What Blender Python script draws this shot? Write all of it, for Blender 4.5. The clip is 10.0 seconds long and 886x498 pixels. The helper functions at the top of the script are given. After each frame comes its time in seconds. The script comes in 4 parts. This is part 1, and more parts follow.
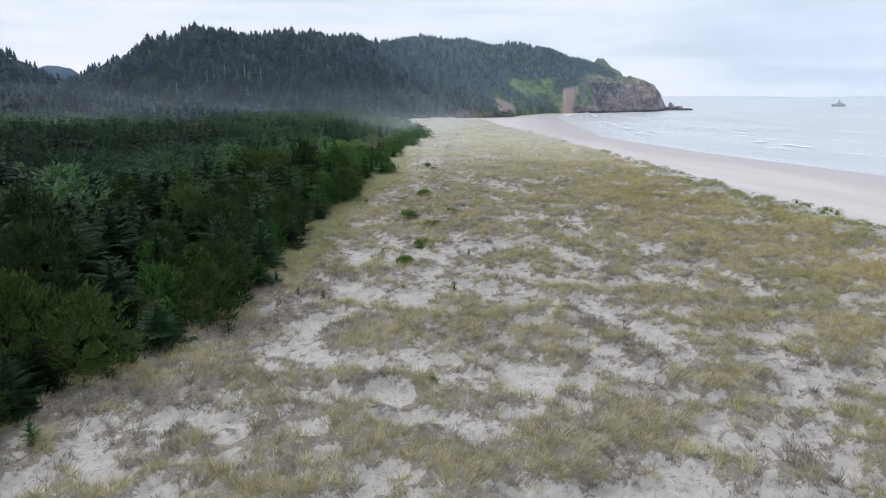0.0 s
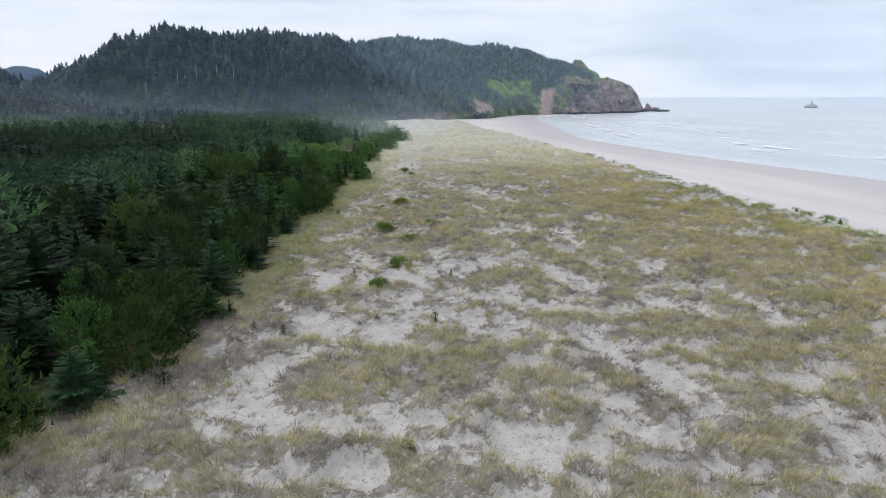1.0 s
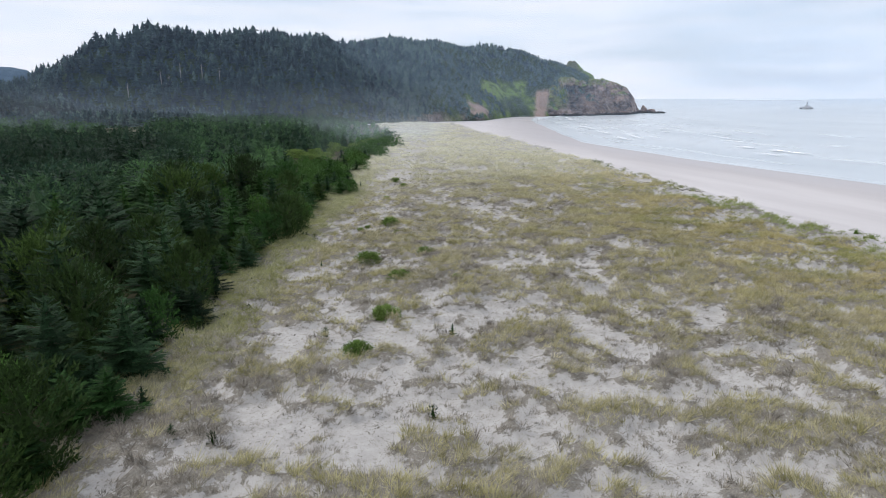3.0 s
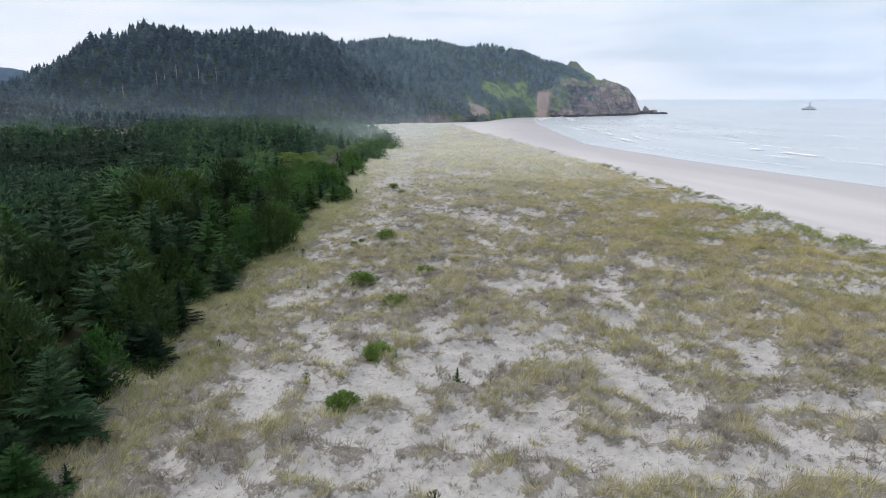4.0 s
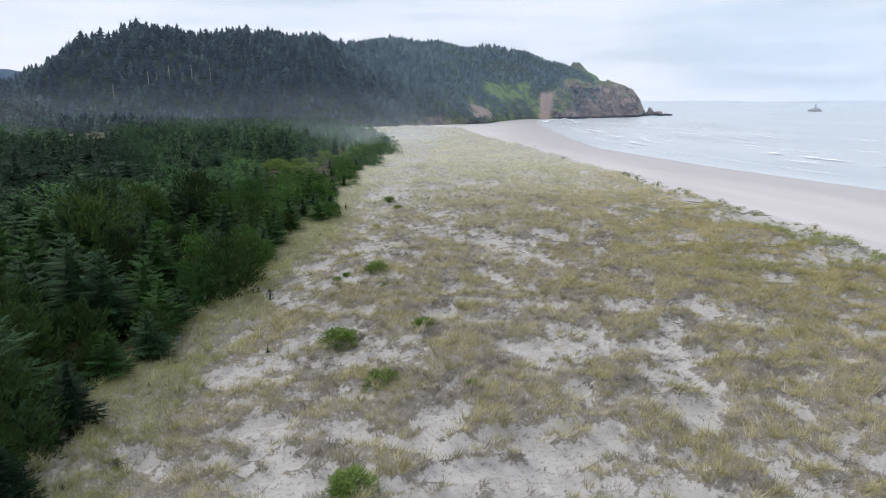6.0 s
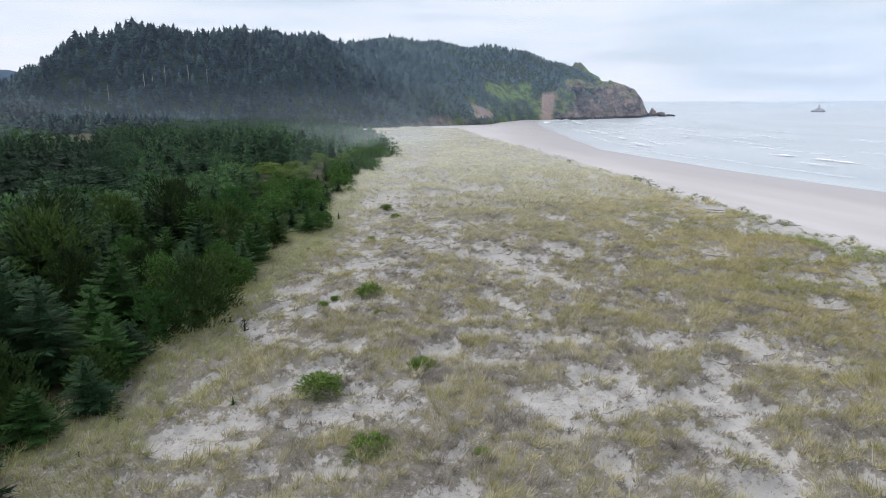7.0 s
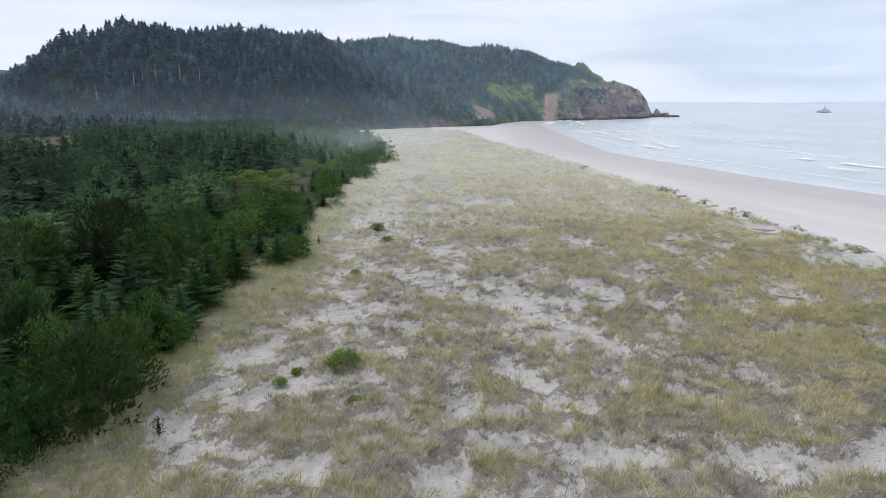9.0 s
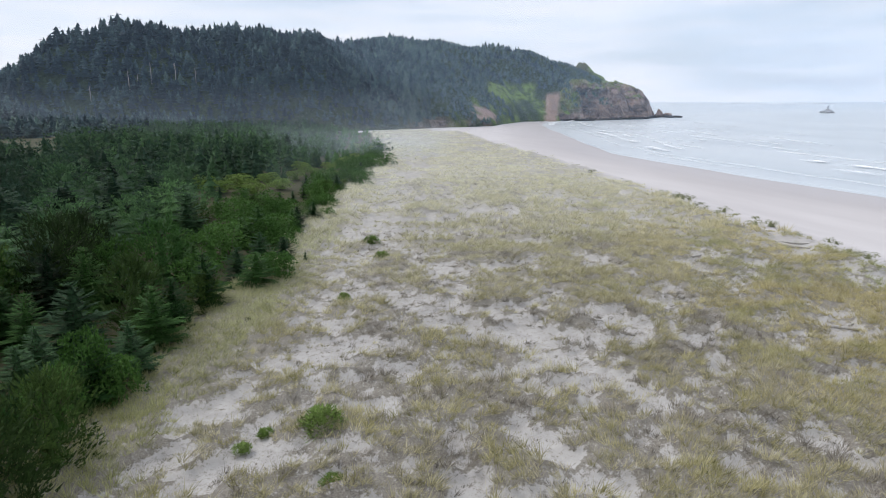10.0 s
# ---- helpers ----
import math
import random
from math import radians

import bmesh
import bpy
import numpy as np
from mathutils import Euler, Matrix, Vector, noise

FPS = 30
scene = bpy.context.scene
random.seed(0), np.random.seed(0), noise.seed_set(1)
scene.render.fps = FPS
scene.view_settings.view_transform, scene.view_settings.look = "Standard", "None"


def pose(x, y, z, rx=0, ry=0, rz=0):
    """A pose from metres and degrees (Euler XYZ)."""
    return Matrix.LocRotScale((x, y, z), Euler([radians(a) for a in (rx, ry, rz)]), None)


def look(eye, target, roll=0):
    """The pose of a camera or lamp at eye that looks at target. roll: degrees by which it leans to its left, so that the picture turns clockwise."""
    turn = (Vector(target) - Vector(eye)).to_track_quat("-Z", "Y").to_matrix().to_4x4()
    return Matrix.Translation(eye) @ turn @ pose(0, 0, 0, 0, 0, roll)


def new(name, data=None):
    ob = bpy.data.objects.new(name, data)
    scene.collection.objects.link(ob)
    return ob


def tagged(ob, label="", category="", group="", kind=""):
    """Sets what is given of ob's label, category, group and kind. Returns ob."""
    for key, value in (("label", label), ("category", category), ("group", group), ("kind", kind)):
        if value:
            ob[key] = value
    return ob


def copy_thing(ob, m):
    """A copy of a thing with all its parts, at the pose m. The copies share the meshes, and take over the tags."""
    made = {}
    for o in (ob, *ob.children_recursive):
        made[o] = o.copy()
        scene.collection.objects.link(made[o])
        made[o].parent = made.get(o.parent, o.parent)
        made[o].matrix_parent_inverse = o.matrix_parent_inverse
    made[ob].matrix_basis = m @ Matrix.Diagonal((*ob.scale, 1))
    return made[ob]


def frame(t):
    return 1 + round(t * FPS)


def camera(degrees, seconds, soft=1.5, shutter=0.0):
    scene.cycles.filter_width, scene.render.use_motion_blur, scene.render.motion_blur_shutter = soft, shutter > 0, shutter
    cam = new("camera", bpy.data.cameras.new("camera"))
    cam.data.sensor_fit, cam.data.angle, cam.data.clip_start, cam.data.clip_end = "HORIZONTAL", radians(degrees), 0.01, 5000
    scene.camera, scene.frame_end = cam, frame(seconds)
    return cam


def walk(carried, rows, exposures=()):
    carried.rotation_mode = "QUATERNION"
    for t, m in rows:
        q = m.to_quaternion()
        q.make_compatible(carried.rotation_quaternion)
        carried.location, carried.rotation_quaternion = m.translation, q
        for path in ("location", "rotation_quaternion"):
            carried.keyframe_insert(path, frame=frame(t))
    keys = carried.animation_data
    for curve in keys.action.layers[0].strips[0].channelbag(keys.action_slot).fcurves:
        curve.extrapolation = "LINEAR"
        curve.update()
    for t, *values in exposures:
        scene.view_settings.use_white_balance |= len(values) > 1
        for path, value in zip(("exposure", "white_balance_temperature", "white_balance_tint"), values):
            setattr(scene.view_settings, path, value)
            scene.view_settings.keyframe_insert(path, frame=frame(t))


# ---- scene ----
cam = camera(69.5, 10.0, soft=0.9)
METRES, EYE, TILT, LEAN, TURN = 60.61, 14.0, 0.48, 0.0, -9.8
ROWS = [
    (0.0, 0.0, 0.0, 0.0, -0.03, -14.1, 0.14),
    (0.5, -0.0001, 0.0479, 0.0, -0.52, -14.04, 0.13),
    (1.0, 0.0001, 0.0997, -0.0002, -1.97, -14.0, 0.1),
    (1.5, -0.0003, 0.1477, -0.0003, -2.59, -13.97, 0.07),
    (2.0, 0.0, 0.1998, -0.0007, -2.6, -13.93, 0.07),
    (2.5, 0.0007, 0.2478, -0.0008, -2.6, -13.9, 0.08),
    (4.0, 0.0039, 0.4003, -0.002, -2.58, -13.82, 0.09),
    (4.5, 0.005, 0.4481, -0.0024, -2.56, -13.79, 0.1),
    (5.0, 0.0065, 0.4998, -0.0029, -2.54, -13.76, 0.1),
    (5.5, 0.0079, 0.5477, -0.0033, -2.52, -13.73, 0.1),
    (7.0, 0.0131, 0.6993, -0.0058, -2.43, -13.64, 0.12),
    (7.5, 0.0148, 0.7472, -0.0064, -2.43, -13.62, 0.12),
    (8.0, 0.0167, 0.7992, -0.007, -2.41, -13.6, 0.11),
    (8.5, 0.0185, 0.8473, -0.0074, -2.39, -13.6, 0.12),
    (9.0, 0.0205, 0.8992, -0.0076, -2.37, -13.6, 0.12),
    (9.5, 0.0222, 0.9474, -0.008, -2.36, -13.59, 0.09),
    (10.0, 0.0244, 0.9996, -0.0083, -2.33, -13.58, 0.09),
]
walk(cam, [(t, pose(0, 0, EYE, TILT, LEAN, TURN) @ pose(METRES * x, METRES * y, METRES * z, 90 + pitch, roll, yaw)) for t, x, y, z, yaw, pitch, roll in ROWS])

# ---------------------------------------------------------------- light
SUN_AZ, SUN_EL = radians(-50), radians(52)      # from the land side, behind thin cloud
scene.view_settings.exposure = 0.3


def node(tree, kind, x=0, y=0, **values):
    n = tree.nodes.new(kind)
    n.location = (x, y)
    for key, value in values.items():
        if key in n.inputs:
            n.inputs[key].default_value = value
    return n


def link(tree, a, b):
    tree.links.new(a, b)


def ramp(tree, fac, stops, interpolation="LINEAR"):
    r = tree.nodes.new("ShaderNodeValToRGB")
    r.color_ramp.interpolation = interpolation
    els = r.color_ramp.elements
    while len(els) < len(stops):
        els.new(0.5)
    for e, (p, c) in zip(els, stops):
        e.position = p
        e.color = (*c, 1) if len(c) == 3 else c
    link(tree, fac, r.inputs["Fac"])
    return r.outputs["Color"]


def grey(v):
    return (v, v, v)


def mixed(tree, fac, a, b, blend="MIX"):
    m = tree.nodes.new("ShaderNodeMix")
    m.data_type, m.blend_type = "RGBA", blend
    for s, v in ((m.inputs[0], fac), (m.inputs[6], a), (m.inputs[7], b)):
        if hasattr(v, "links"):
            link(tree, v, s)
        elif isinstance(v, tuple):
            s.default_value = (*v, 1)
        else:
            s.default_value = v
    return m.outputs[2]


def calc(tree, op, a, b=0.0):
    m = tree.nodes.new("ShaderNodeMath")
    m.operation = op
    for s, v in ((m.inputs[0], a), (m.inputs[1], b)):
        if hasattr(v, "links"):
            link(tree, v, s)
        else:
            s.default_value = v
    return m.outputs[0]


def noise_at(tree, vec, scale, detail=4.0, rough=0.55, stretch=None):
    if stretch:
        m = node(tree, "ShaderNodeMapping")
        m.inputs["Scale"].default_value = stretch
        link(tree, vec, m.inputs["Vector"])
        vec = m.outputs["Vector"]
    n = node(tree, "ShaderNodeTexNoise", Scale=scale, Detail=detail, Roughness=rough)
    link(tree, vec, n.inputs["Vector"])
    return n.outputs["Fac"]


world = bpy.data.worlds.new("overcast")
scene.world = world
world.use_nodes = True
wt = world.node_tree
wt.nodes.clear()
w_out = node(wt, "ShaderNodeOutputWorld")
w_bg = node(wt, "ShaderNodeBackground", Strength=0.86)
sky = node(wt, "ShaderNodeTexSky")
sky.sky_type, sky.sun_disc = "NISHITA", False
sky.sun_elevation, sky.sun_rotation, sky.air_density, sky.dust_density = SUN_EL, SUN_AZ, 1.0, 3.0
w_co = node(wt, "ShaderNodeTexCoord")
blue = mixed(wt, 1.0, sky.outputs["Color"], grey(0.10), "MULTIPLY")
sheet = noise_at(wt, w_co.outputs["Generated"], 2.6, 5.0, 0.5, (1.0, 1.0, 7.0))
wisps = noise_at(wt, w_co.outputs["Generated"], 7.0, 6.0, 0.6, (1.0, 1.0, 9.0))
cloud = ramp(wt, sheet, [(0.30, (0.66, 0.785, 0.98)), (0.46, (0.82, 0.885, 1.03)), (0.60, (0.92, 0.935, 1.04)), (0.75, (1.04, 1.025, 1.07))])
cloud = mixed(wt, 0.35, cloud, ramp(wt, wisps, [(0.35, (0.70, 0.83, 0.99)), (0.65, (0.97, 0.99, 1.05))]))
gap = ramp(wt, sheet, [(0.30, grey(0.75)), (0.50, grey(0.95))])
link(wt, mixed(wt, gap, blue, cloud), w_bg.inputs["Color"])
link(wt, w_bg.outputs["Background"], w_out.inputs["Surface"])

sun = new("sun", bpy.data.lights.new("sun", "SUN"))
sun.data.energy, sun.data.angle, sun.data.color = 1.5, radians(25), (1.0, 0.98, 0.95)
sun.matrix_world = look(Vector((math.sin(SUN_AZ) * math.cos(SUN_EL), math.cos(SUN_AZ) * math.cos(SUN_EL), math.sin(SUN_EL))) * 200, (0, 0, 0))


# ---------------------------------------------------------------- materials
def material(name, rough=0.85, spec=0.3):
    m = bpy.data.materials.new(name)
    m.use_nodes = True
    tree = m.node_tree
    b = tree.nodes["Principled BSDF"]
    b.inputs["Roughness"].default_value = rough
    b.inputs["Specular IOR Level"].default_value = spec
    return m, tree, b


def where(tree):
    return node(tree, "ShaderNodeNewGeometry").outputs["Position"]


def attribute(tree, name):
    a = node(tree, "ShaderNodeAttribute")
    a.attribute_name = name
    return a.outputs["Fac"]


def bumped(tree, b, height, strength, distance):
    n = node(tree, "ShaderNodeBump", Strength=strength, Distance=distance)
    link(tree, height, n.inputs["Height"])
    link(tree, n.outputs["Normal"], b.inputs["Normal"])


def soft_normal(tree, geo, b, lift):
    """Fine leaves shade as the soft top of a tuft rather than as hard facets."""
    a = node(tree, "ShaderNodeVectorMath")
    a.operation = "SCALE"
    a.inputs["Scale"].default_value = 1 - lift
    link(tree, geo.outputs["Normal"], a.inputs[0])
    c = node(tree, "ShaderNodeVectorMath")
    c.operation = "ADD"
    c.inputs[1].default_value = (0, 0, lift)
    link(tree, a.outputs[0], c.inputs[0])
    n = node(tree, "ShaderNodeVectorMath")
    n.operation = "NORMALIZE"
    link(tree, c.outputs[0], n.inputs[0])
    link(tree, n.outputs[0], b.inputs["Normal"])


def leafy(name, stops, per_object, rough=0.75, through_light=0.2, fray=0.0, share=0.62, grain=9.0, lift=0.5):
    """Foliage: hue varies by plant and by spray; some light passes through; frayed edges between the needles."""
    m, tree, b = material(name, rough, 0.1)
    geo = node(tree, "ShaderNodeNewGeometry")
    island = geo.outputs["Random Per Island"]
    base = node(tree, "ShaderNodeObjectInfo").outputs["Random"] if per_object else attribute(tree, "tone")
    f = calc(tree, "ADD", calc(tree, "MULTIPLY", base, share), calc(tree, "MULTIPLY", island, 1 - share))
    col = ramp(tree, f, stops)
    fine = noise_at(tree, geo.outputs["Position"], grain, 3.0)
    col = mixed(tree, 1.0, col, ramp(tree, fine, [(0.3, grey(0.55)), (0.7, grey(1.40))]), "MULTIPLY")
    link(tree, col, b.inputs["Base Color"])
    soft_normal(tree, geo, b, lift)
    t = node(tree, "ShaderNodeBsdfTranslucent")
    link(tree, col, t.inputs["Color"])
    mix = node(tree, "ShaderNodeMixShader", Fac=through_light)
    link(tree, b.outputs[0], mix.inputs[1])
    link(tree, t.outputs[0], mix.inputs[2])
    surface = mix.outputs[0]
    if fray:
        gaps = noise_at(tree, geo.outputs["Position"], fray, 2.0, 0.6)
        hole, cut = node(tree, "ShaderNodeBsdfTransparent"), node(tree, "ShaderNodeMixShader")
        link(tree, ramp(tree, gaps, [(0.40, grey(1.0)), (0.43, grey(0.0))]), cut.inputs[0])
        link(tree, surface, cut.inputs[1])
        link(tree, hole.outputs[0], cut.inputs[2])
        surface = cut.outputs[0]
    link(tree, surface, tree.nodes["Material Output"].inputs["Surface"])
    return m


def bark(name, a, c):
    m, tree, b = material(name, 0.9, 0.2)
    n = noise_at(tree, where(tree), 6.0, 5.0, 0.6, (3.0, 3.0, 0.6))
    link(tree, ramp(tree, n, [(0.3, a), (0.7, c)]), b.inputs["Base Color"])
    bumped(tree, b, n, 0.6, 0.03)
    return m


GREENS = [(0.05, (0.010, 0.025, 0.016)), (0.20, (0.022, 0.044, 0.021)), (0.36, (0.027, 0.059, 0.037)), (0.50, (0.041, 0.079, 0.035)), (0.64, (0.049, 0.104, 0.044)), (0.80, (0.070, 0.142, 0.053)), (1.0, (0.107, 0.200, 0.070))]
SPRUCE = leafy("spruce_needles", [(0.08, (0.009, 0.022, 0.010)), (0.4, (0.018, 0.043, 0.019)), (0.7, (0.031, 0.070, 0.030)), (1.0, (0.056, 0.115, 0.043))], True, fray=16.0, share=0.7, lift=0.3)
FRESH = leafy("fresh_spruce_needles", [(0.1, (0.014, 0.041, 0.011)), (0.5, (0.026, 0.071, 0.016)), (0.8, (0.044, 0.105, 0.025)), (1.0, (0.075, 0.146, 0.037))], True, fray=16.0, share=0.7, lift=0.3)
PINE = leafy("pine_needles", [(0.1, (0.012, 0.024, 0.006)), (0.5, (0.022, 0.044, 0.010)), (0.8, (0.040, 0.074, 0.016)), (1.0, (0.072, 0.122, 0.026))], True, fray=16.0, share=0.7, lift=0.4)
WOOD_CROWNS = leafy("young_wood_needles", GREENS, False, fray=14.0, share=0.78, lift=0.4)
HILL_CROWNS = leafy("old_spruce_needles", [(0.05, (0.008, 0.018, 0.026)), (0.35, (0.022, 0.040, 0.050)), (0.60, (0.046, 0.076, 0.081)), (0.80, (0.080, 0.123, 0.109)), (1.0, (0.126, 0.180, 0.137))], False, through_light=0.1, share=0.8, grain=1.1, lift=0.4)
SHRUB = leafy("shrub_leaves", [(0.1, (0.083, 0.141, 0.028)), (0.5, (0.133, 0.204, 0.045)), (1.0, (0.193, 0.272, 0.078))], True)
BEACH_SHRUB = leafy("beach_shrub_leaves", [(0.1, (0.19, 0.205, 0.12)), (0.5, (0.27, 0.285, 0.165)), (1.0, (0.37, 0.375, 0.22))], True)
ALDER = leafy("alder_leaves", [(0.1, (0.028, 0.074, 0.012)), (0.5, (0.046, 0.109, 0.020)), (1.0, (0.079, 0.157, 0.033))], True, through_light=0.2, share=0.5)
BARK = bark("bark", (0.045, 0.034, 0.026), (0.12, 0.095, 0.075))
PALE_BARK = bark("dead_bark", (0.22, 0.20, 0.18), (0.42, 0.39, 0.35))
DRIFTWOOD = bark("driftwood", (0.26, 0.24, 0.22), (0.58, 0.55, 0.51))


def grass_material():
    """Marram: olive, straw and dead grey tufts; the tufts differ more than the blades within one."""
    m, tree, b = material("marram_grass", 0.75, 0.15)
    geo = node(tree, "ShaderNodeNewGeometry")
    pos, island = geo.outputs["Position"], geo.outputs["Random Per Island"]
    f = calc(tree, "ADD", calc(tree, "MULTIPLY", attribute(tree, "tuft"), 0.55), calc(tree, "MULTIPLY", island, 0.45))
    patch = noise_at(tree, pos, 0.45, 3.0, 0.6)
    live = ramp(tree, f, [(0.0, (0.160, 0.152, 0.060)), (0.35, (0.303, 0.280, 0.130)), (0.65, (0.450, 0.410, 0.215)), (1.0, (0.66, 0.595, 0.36))])
    straw = ramp(tree, f, [(0.0, (0.20, 0.180, 0.110)), (0.5, (0.388, 0.352, 0.236)), (1.0, (0.67, 0.61, 0.445))])
    dead = ramp(tree, f, [(0.0, (0.115, 0.102, 0.089)), (0.5, (0.228, 0.203, 0.174)), (1.0, (0.43, 0.382, 0.318))])
    gold = ramp(tree, f, [(0.0, (0.26, 0.222, 0.092)), (0.5, (0.45, 0.385, 0.175)), (1.0, (0.69, 0.585, 0.33))])
    sward = ramp(tree, f, [(0.0, (0.15, 0.175, 0.05)), (1.0, (0.38, 0.385, 0.14))])
    col = mixed(tree, ramp(tree, patch, [(0.44, grey(0.0)), (0.62, grey(0.75))]), live, straw)
    gold = mixed(tree, ramp(tree, noise_at(tree, pos, 0.16, 3.0, 0.55), [(0.50, grey(0.0)), (0.60, grey(0.75))]), gold, sward)
    col = mixed(tree, attribute(tree, "gold"), col, gold)
    col = mixed(tree, attribute(tree, "creeper"), col, ramp(tree, f, [(0.0, (0.15, 0.185, 0.055)), (1.0, (0.38, 0.42, 0.17))]))
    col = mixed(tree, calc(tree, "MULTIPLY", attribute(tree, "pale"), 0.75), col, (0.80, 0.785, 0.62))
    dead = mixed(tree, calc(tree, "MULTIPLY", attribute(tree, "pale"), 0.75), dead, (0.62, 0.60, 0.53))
    col = mixed(tree, ramp(tree, attribute(tree, "old"), [(0.40, grey(0.0)), (0.70, grey(0.95))]), col, dead)
    link(tree, col, b.inputs["Base Color"])
    soft_normal(tree, geo, b, 0.45)
    t = node(tree, "ShaderNodeBsdfTranslucent")
    link(tree, col, t.inputs["Color"])
    mix = node(tree, "ShaderNodeMixShader", Fac=0.3)
    link(tree, b.outputs[0], mix.inputs[1])
    link(tree, t.outputs[0], mix.inputs[2])
    link(tree, mix.outputs[0], tree.nodes["Material Output"].inputs["Surface"])
    return m


GRASS = grass_material()
LITTER = leafy("dead_litter", [(0.1, (0.16, 0.14, 0.122)), (0.6, (0.25, 0.222, 0.19)), (1.0, (0.36, 0.32, 0.27))], True, 0.9, 0.1, share=0.05)


def sand_material():
    """Pale dry sand with stalk litter and thatch on the dunes, damp towards the water."""
    m, tree, b = material("sand", 0.95, 0.2)
    pos = where(tree)
    broad, mid, fine = noise_at(tree, pos, 0.05, 3.0), noise_at(tree, pos, 1.3, 5.0, 0.65), noise_at(tree, pos, 14.0, 4.0, 0.6)
    sand = ramp(tree, mid, [(0.25, (0.312, 0.296, 0.278)), (0.5, (0.384, 0.366, 0.346)), (0.75, (0.458, 0.438, 0.416))])
    sand = mixed(tree, 1.0, sand, ramp(tree, broad, [(0.3, grey(0.92)), (0.7, grey(1.06))]), "MULTIPLY")
    litter = noise_at(tree, pos, 5.0, 5.0, 0.72)
    bits = ramp(tree, litter, [(0.54, grey(0.0)), (0.62, grey(1.0))])
    thatch = ramp(tree, fine, [(0.3, (0.105, 0.095, 0.080)), (0.7, (0.27, 0.244, 0.205))])
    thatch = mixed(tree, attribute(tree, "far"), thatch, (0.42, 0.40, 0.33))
    on_dune = attribute(tree, "dune")
    cover = attribute(tree, "thatch")
    sand = mixed(tree, calc(tree, "MULTIPLY", calc(tree, "MULTIPLY", bits, on_dune), 0.6), sand, thatch)
    rag = calc(tree, "ADD", cover, calc(tree, "MULTIPLY", calc(tree, "SUBTRACT", litter, 0.5), 2.2))
    sand = mixed(tree, ramp(tree, rag, [(0.70, grey(0.0)), (0.88, grey(0.92))]), sand, thatch)
    beach = ramp(tree, noise_at(tree, pos, 0.12, 4.0, 0.5, (1.0, 0.25, 1.0)), [(0.3, (0.475, 0.446, 0.442)), (0.7, (0.545, 0.515, 0.508))])
    sand = mixed(tree, calc(tree, "SUBTRACT", 1.0, on_dune), sand, beach)
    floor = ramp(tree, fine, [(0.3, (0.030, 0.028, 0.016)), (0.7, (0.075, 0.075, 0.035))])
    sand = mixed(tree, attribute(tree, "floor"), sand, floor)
    wet = attribute(tree, "wet")
    sand = mixed(tree, calc(tree, "MULTIPLY", wet, 0.75), sand, (0.37, 0.335, 0.33))
    link(tree, sand, b.inputs["Base Color"])
    link(tree, calc(tree, "SUBTRACT", 0.95, calc(tree, "MULTIPLY", wet, 0.55)), b.inputs["Roughness"])
    h = calc(tree, "ADD", mid, calc(tree, "MULTIPLY", fine, 0.25))
    bumped(tree, b, h, 0.5, 0.08)
    return m


SAND = sand_material()


def hill_material():
    m, tree, b = material("hillside", 0.95, 0.15)
    pos = where(tree)
    n, fine = noise_at(tree, pos, 0.09, 5.0, 0.6), noise_at(tree, pos, 0.6, 5.0, 0.65)
    soil = ramp(tree, fine, [(0.3, (0.024, 0.040, 0.020)), (0.7, (0.070, 0.098, 0.048))])
    meadow = ramp(tree, fine, [(0.25, (0.105, 0.160, 0.040)), (0.55, (0.205, 0.285, 0.065)), (0.8, (0.28, 0.35, 0.10))])
    meadow = mixed(tree, ramp(tree, noise_at(tree, pos, 0.16, 4.0, 0.7), [(0.48, grey(0.0)), (0.58, grey(0.8))]), meadow, (0.045, 0.070, 0.028))
    scar = ramp(tree, fine, [(0.3, (0.32, 0.215, 0.17)), (0.7, (0.54, 0.40, 0.33))])
    rock = ramp(tree, n, [(0.34, (0.065, 0.053, 0.052)), (0.48, (0.195, 0.145, 0.125)), (0.62, (0.43, 0.315, 0.265))])
    band = noise_at(tree, pos, 0.25, 4.0, 0.6, (0.25, 0.25, 1.6))
    rock = mixed(tree, ramp(tree, band, [(0.50, grey(0.0)), (0.64, grey(0.7))]), rock, (0.38, 0.25, 0.19))
    height = node(tree, "ShaderNodeSeparateXYZ")
    link(tree, pos, height.inputs[0])
    damp = ramp(tree, calc(tree, "ADD", calc(tree, "MULTIPLY", height.outputs["Z"], 0.1), calc(tree, "MULTIPLY", fine, 0.6)), [(0.0, grey(1.0)), (0.12, grey(0.0))])
    rock = mixed(tree, damp, rock, (0.05, 0.046, 0.044))
    rock = mixed(tree, 1.0, rock, ramp(tree, fine, [(0.3, grey(0.55)), (0.7, grey(1.3))]), "MULTIPLY")
    col = mixed(tree, attribute(tree, "rock"), soil, rock)
    col = mixed(tree, attribute(tree, "meadow"), col, meadow)
    col = mixed(tree, attribute(tree, "scar"), col, scar)
    link(tree, col, b.inputs["Base Color"])
    bumped(tree, b, calc(tree, "ADD", n, fine), 1.0, 3.0)
    return m


HILL = hill_material()


def far_wood_material():
    m, tree, b = material("far_wood", 1.0, 0.1)
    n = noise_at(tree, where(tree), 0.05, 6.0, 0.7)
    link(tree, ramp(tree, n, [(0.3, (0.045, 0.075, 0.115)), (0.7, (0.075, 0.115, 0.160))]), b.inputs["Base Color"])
    return m


FAR_WOOD = far_wood_material()


